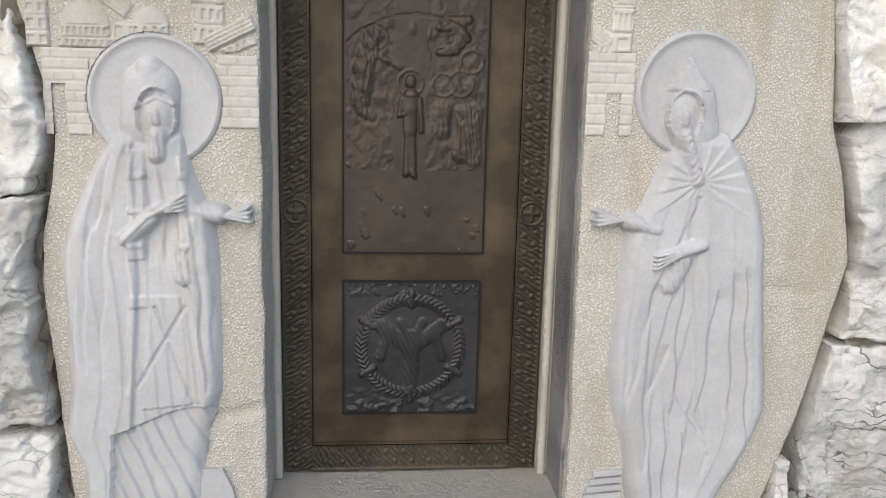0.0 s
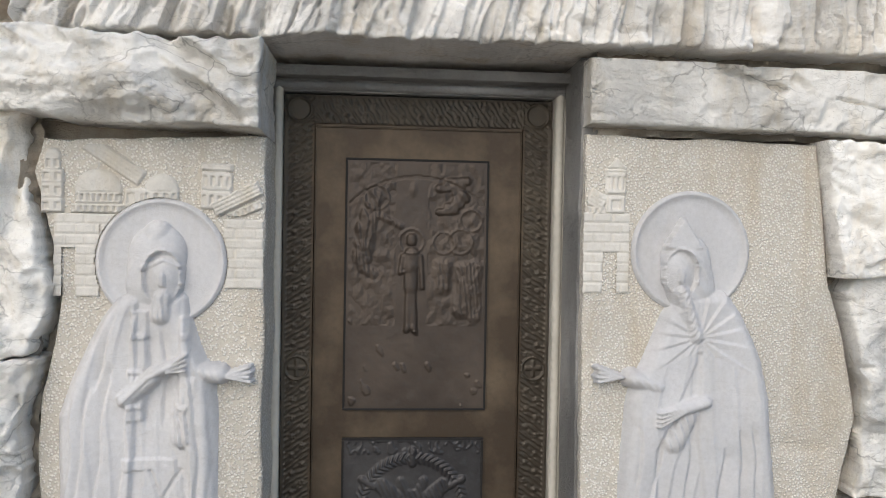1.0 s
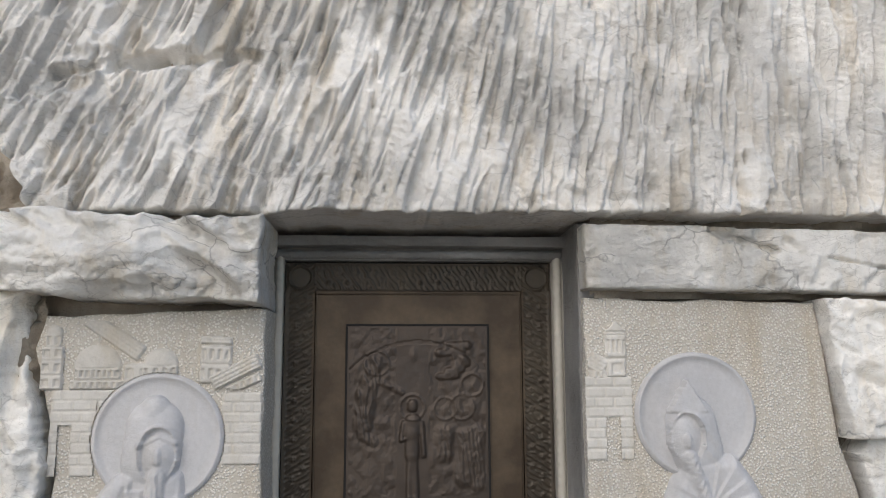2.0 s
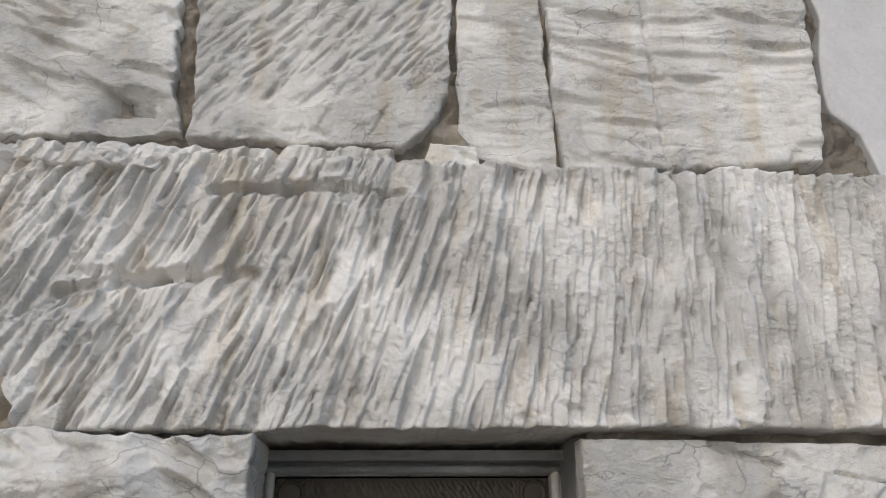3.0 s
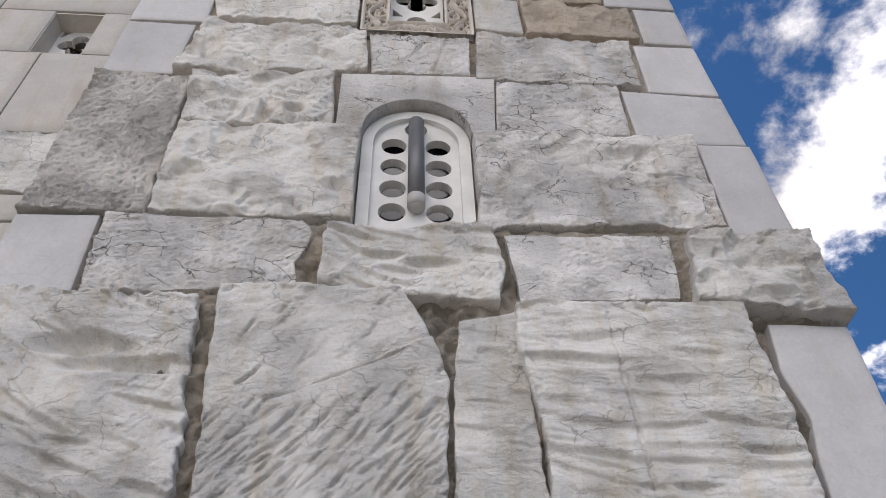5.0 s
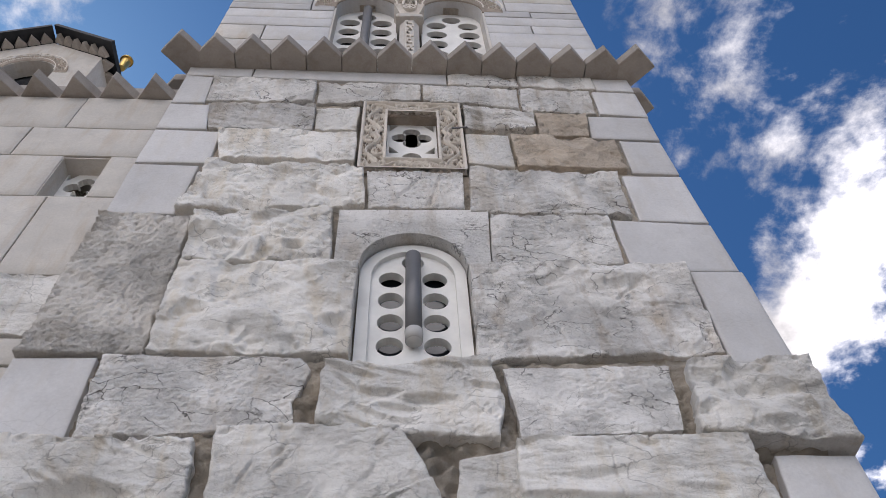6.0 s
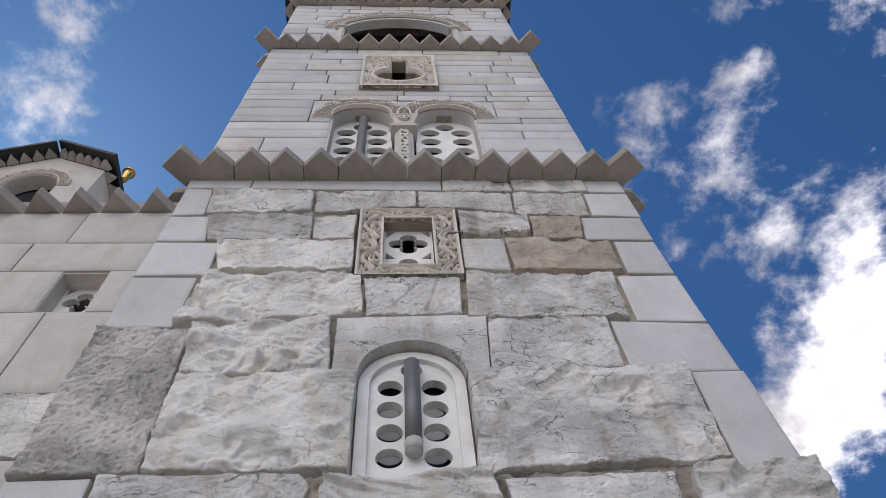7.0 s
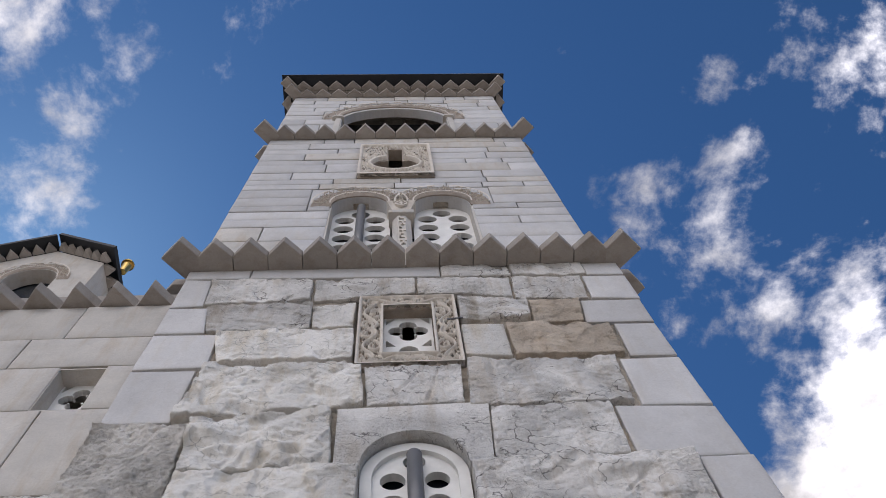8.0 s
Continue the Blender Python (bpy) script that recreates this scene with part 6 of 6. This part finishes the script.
tube_lamp(-0.50, 0.155, 9.25, 11.35, 0.052, "tall grey tube hung before the twin window")
bm = bmesh.new()
bmesh.ops.create_cone(bm, cap_ends=True, segments=8, radius1=0.125, radius2=0.115, depth=1.72, matrix=Matrix.Translation((-0.015, 0.17, 9.9)) @ pose(0, 0, 0, 0, 0, 22.5))
column = fix(part("column", bm, CREAM), bif)
bm = bmesh.new()
for k in range(16):
    box(bm, -0.045, 0.015 if k % 2 else -0.015, 0.046, 0.058, 9.12 + 0.1 * k, 9.16 + 0.1 * k)
    box(bm, -0.045 + 0.03 * (k % 3), -0.03 + 0.03 * (k % 3), 0.046, 0.058, 9.12 + 0.1 * k, 9.22 + 0.1 * k)
col_orn = part("column_carving", bm, ORNATE)
col_orn.parent = column
col_orn.matrix_parent_inverse = column.matrix_world.inverted()
fix(box_part("abacus", (-0.165, 0.135, 0.02, 0.36, 10.76, 10.86), CREAM, bevel=0.008), bif)
bm = bmesh.new()
lo = [bm.verts.new(p) for p in ((-0.11, 0.05, 10.86), (0.08, 0.05, 10.86), (0.08, 0.33, 10.86), (-0.11, 0.33, 10.86))]
hi = [bm.verts.new(p) for p in ((-0.19, 0.0, 11.13), (0.16, 0.0, 11.13), (0.16, 0.36, 11.13), (-0.19, 0.36, 11.13))]
bm.faces.new(lo), bm.faces.new(hi)
for i in range(4):
    bm.faces.new((lo[i], lo[(i + 1) % 4], hi[(i + 1) % 4], hi[i]))
cap = fix(part("capital", bm, ORNATE), bif)
ros = part("rosette", plate(disc(-0.015, 11.03, 0.075, 20), [disc(-0.015 + 0.042 * math.cos(a), 11.03 + 0.042 * math.sin(a), 0.017, 8) for a in np.linspace(0, 5.24, 6)], -0.005, 0.03), ORNATE)
ros.parent = cap
ros.matrix_parent_inverse = cap.matrix_world.inverted()

cr = tagged(group_at("window_5", (-0.07, 0.1, 12.2)), "cross shaped window in a square carved frame", "window", kind="structure")
cut = [(-0.17, 13.02), (-0.17, 13.66), (0.03, 13.66), (0.03, 13.02)] + disc(-0.07, 12.80, 0.31, 26, radians(44), radians(-224), False)


def around_cross(x, z):
    inside = (np.hypot(x + 0.07, z - 12.80) < 0.33) | ((np.abs(x + 0.07) < 0.12) & (z > 12.9) & (z < 13.68))
    edge = np.maximum(np.abs(x + 0.068) / 0.515, np.abs(z - 13.02) / 0.80) > 0.92
    ring = np.abs(np.hypot(x + 0.07, z - 12.80) - 0.345) < 0.03
    k = vine(np.hypot(x, z - 12.8), 1.6 * np.sin(np.arctan2(z - 12.8, x + 0.07) * 4), 0.3, 1)
    return np.where(inside, -0.03, np.where(edge | ring, 0.06, 0.005 + 0.05 * np.clip(k, 0, 1)))


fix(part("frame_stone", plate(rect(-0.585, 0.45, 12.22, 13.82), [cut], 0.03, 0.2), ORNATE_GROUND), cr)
fix(field("scroll_frame", -0.585, 0.45, 12.22, 13.82, 0.015, around_cross, 0.03, ORNATE,
          mask=lambda x, z: ~((np.hypot(x + 0.07, z - 12.80) < 0.315) | ((np.abs(x + 0.07) < 0.102) & (z > 12.9) & (z < 13.66))) & (around_cross(x, z) > 0.03)), cr)
fix(box_part("pane", (-0.40, 0.26, 0.52, 0.53, 12.4, 14.1), glass), cr)

bell = tagged(group_at("window_6", (-0.07, 0.1, 14.7)), "wide open belfry arch with a carved band over it", "window", kind="structure")
archivolt(-0.07, 15.95, 0.98, 1.25, 0.08, 0.05, bell, 0.05, 0.4, 200)
for sx, x0, x1 in ((0, -1.10, -0.98), (1, 0.84, 0.96)):
    fix(box_part("pilaster", (x0, x1, -0.0, 0.30, 14.56, 15.86), CREAM, bevel=0.02), bell)
    fix(box_part("impost", (x0 - 0.05, x1 + 0.03, -0.04, 0.34, 15.78, 15.90), CREAM, bevel=0.02), bell)

# ---- lantern turret over the nave ----
lt = tagged(group_at("lantern_turret", (-6.98, 4.0, 8.84)), "pale gabled lantern turret with a dark roof on the nave", "turret")
LX, LY0, LY1, LZ = -6.98, 3.05, 5.2, 16.78
o = [(LX - 1.14, 8.8), (LX + 1.14, 8.8), (LX + 1.14, LZ), (LX, LZ + 0.68), (LX - 1.14, LZ)]
fix(part("wall", plate(o, [arch_outline(LX, 0.48, 14.2, 16.05)], LY0, LY0 + 0.3), CREAM), lt)
for dims in ((LX - 1.14, LX - 0.84, LY0 + 0.3, LY1, 8.84, LZ), (LX + 0.84, LX + 1.14, LY0 + 0.3, LY1, 8.84, LZ), (LX - 0.84, LX + 0.84, LY1 - 0.3, LY1, 8.84, LZ)):
    fix(box_part("wall", dims, CREAM), lt)
archivolt(LX, 16.05, 0.50, 0.72, 0.03, LY0, lt, 0.06, 0.3)
fix(box_part("pane", (LX - 0.5, LX + 0.5, LY0 + 0.32, LY0 + 0.33, 14.2, 16.6), glass), lt)
slope = math.degrees(math.atan2(0.68, 1.14))
for s in (-1, 1):
    bm = bmesh.new()
    box(bm, -0.05, 1.52, -0.32, LY1 - LY0 + 0.3, 0.12, 0.20)
    r = part("roof", bm, ROOF)
    r.matrix_world = Matrix.Translation((LX, LY0, LZ + 0.70)) @ (pose(0, 0, 0, 0, slope, 0) if s > 0 else pose(0, 0, 0, 0, slope, 180) @ Matrix.Translation((0, -(LY1 - LY0), 0)))
    r.parent = lt
    r.matrix_parent_inverse = Matrix.Translation(lt.location).inverted()
    for k in range(6):
        t = part("tooth", tooth_mesh(0.22, 0.04, 0.20, 0.10), CORNICE)
        t.matrix_world = Matrix.Translation((LX, LY0, LZ + 0.70)) @ Matrix.Scale(s, 4, (1, 0, 0)) @ pose(0, 0, 0, 0, slope, 0) @ Matrix.Translation((0.13 + 0.235 * k, 0.0, 0.0))
        t.parent = lt
        t.matrix_parent_inverse = Matrix.Translation(lt.location).inverted()
for k in range(8):
    t = part("tooth", tooth_mesh(0.24, 0.04, 0.2, 0.10), CORNICE)
    t.matrix_world = Matrix.Translation((LX + 1.14, LY0 + 0.15 + 0.26 * k, LZ - 0.05)) @ pose(0, 0, 0, 0, 0, 90)
    t.parent = lt
    t.matrix_parent_inverse = Matrix.Translation(lt.location).inverted()
bm = bmesh.new()
bmesh.ops.create_cone(bm, cap_ends=True, segments=16, radius1=0.07, radius2=0.10, depth=0.35, matrix=Matrix.Translation((0, 0, 0.17)))
bmesh.ops.create_cone(bm, cap_ends=True, segments=16, radius1=0.13, radius2=0.13, depth=0.04, matrix=Matrix.Translation((0, 0, 0.36)))
fin = part("finial", bm, GOLD, None, "gilded cap at the eave")
fin.parent = lt
fin.location = Vector((LX + 1.42, LY0 + 0.25, LZ + 0.12)) - lt.location
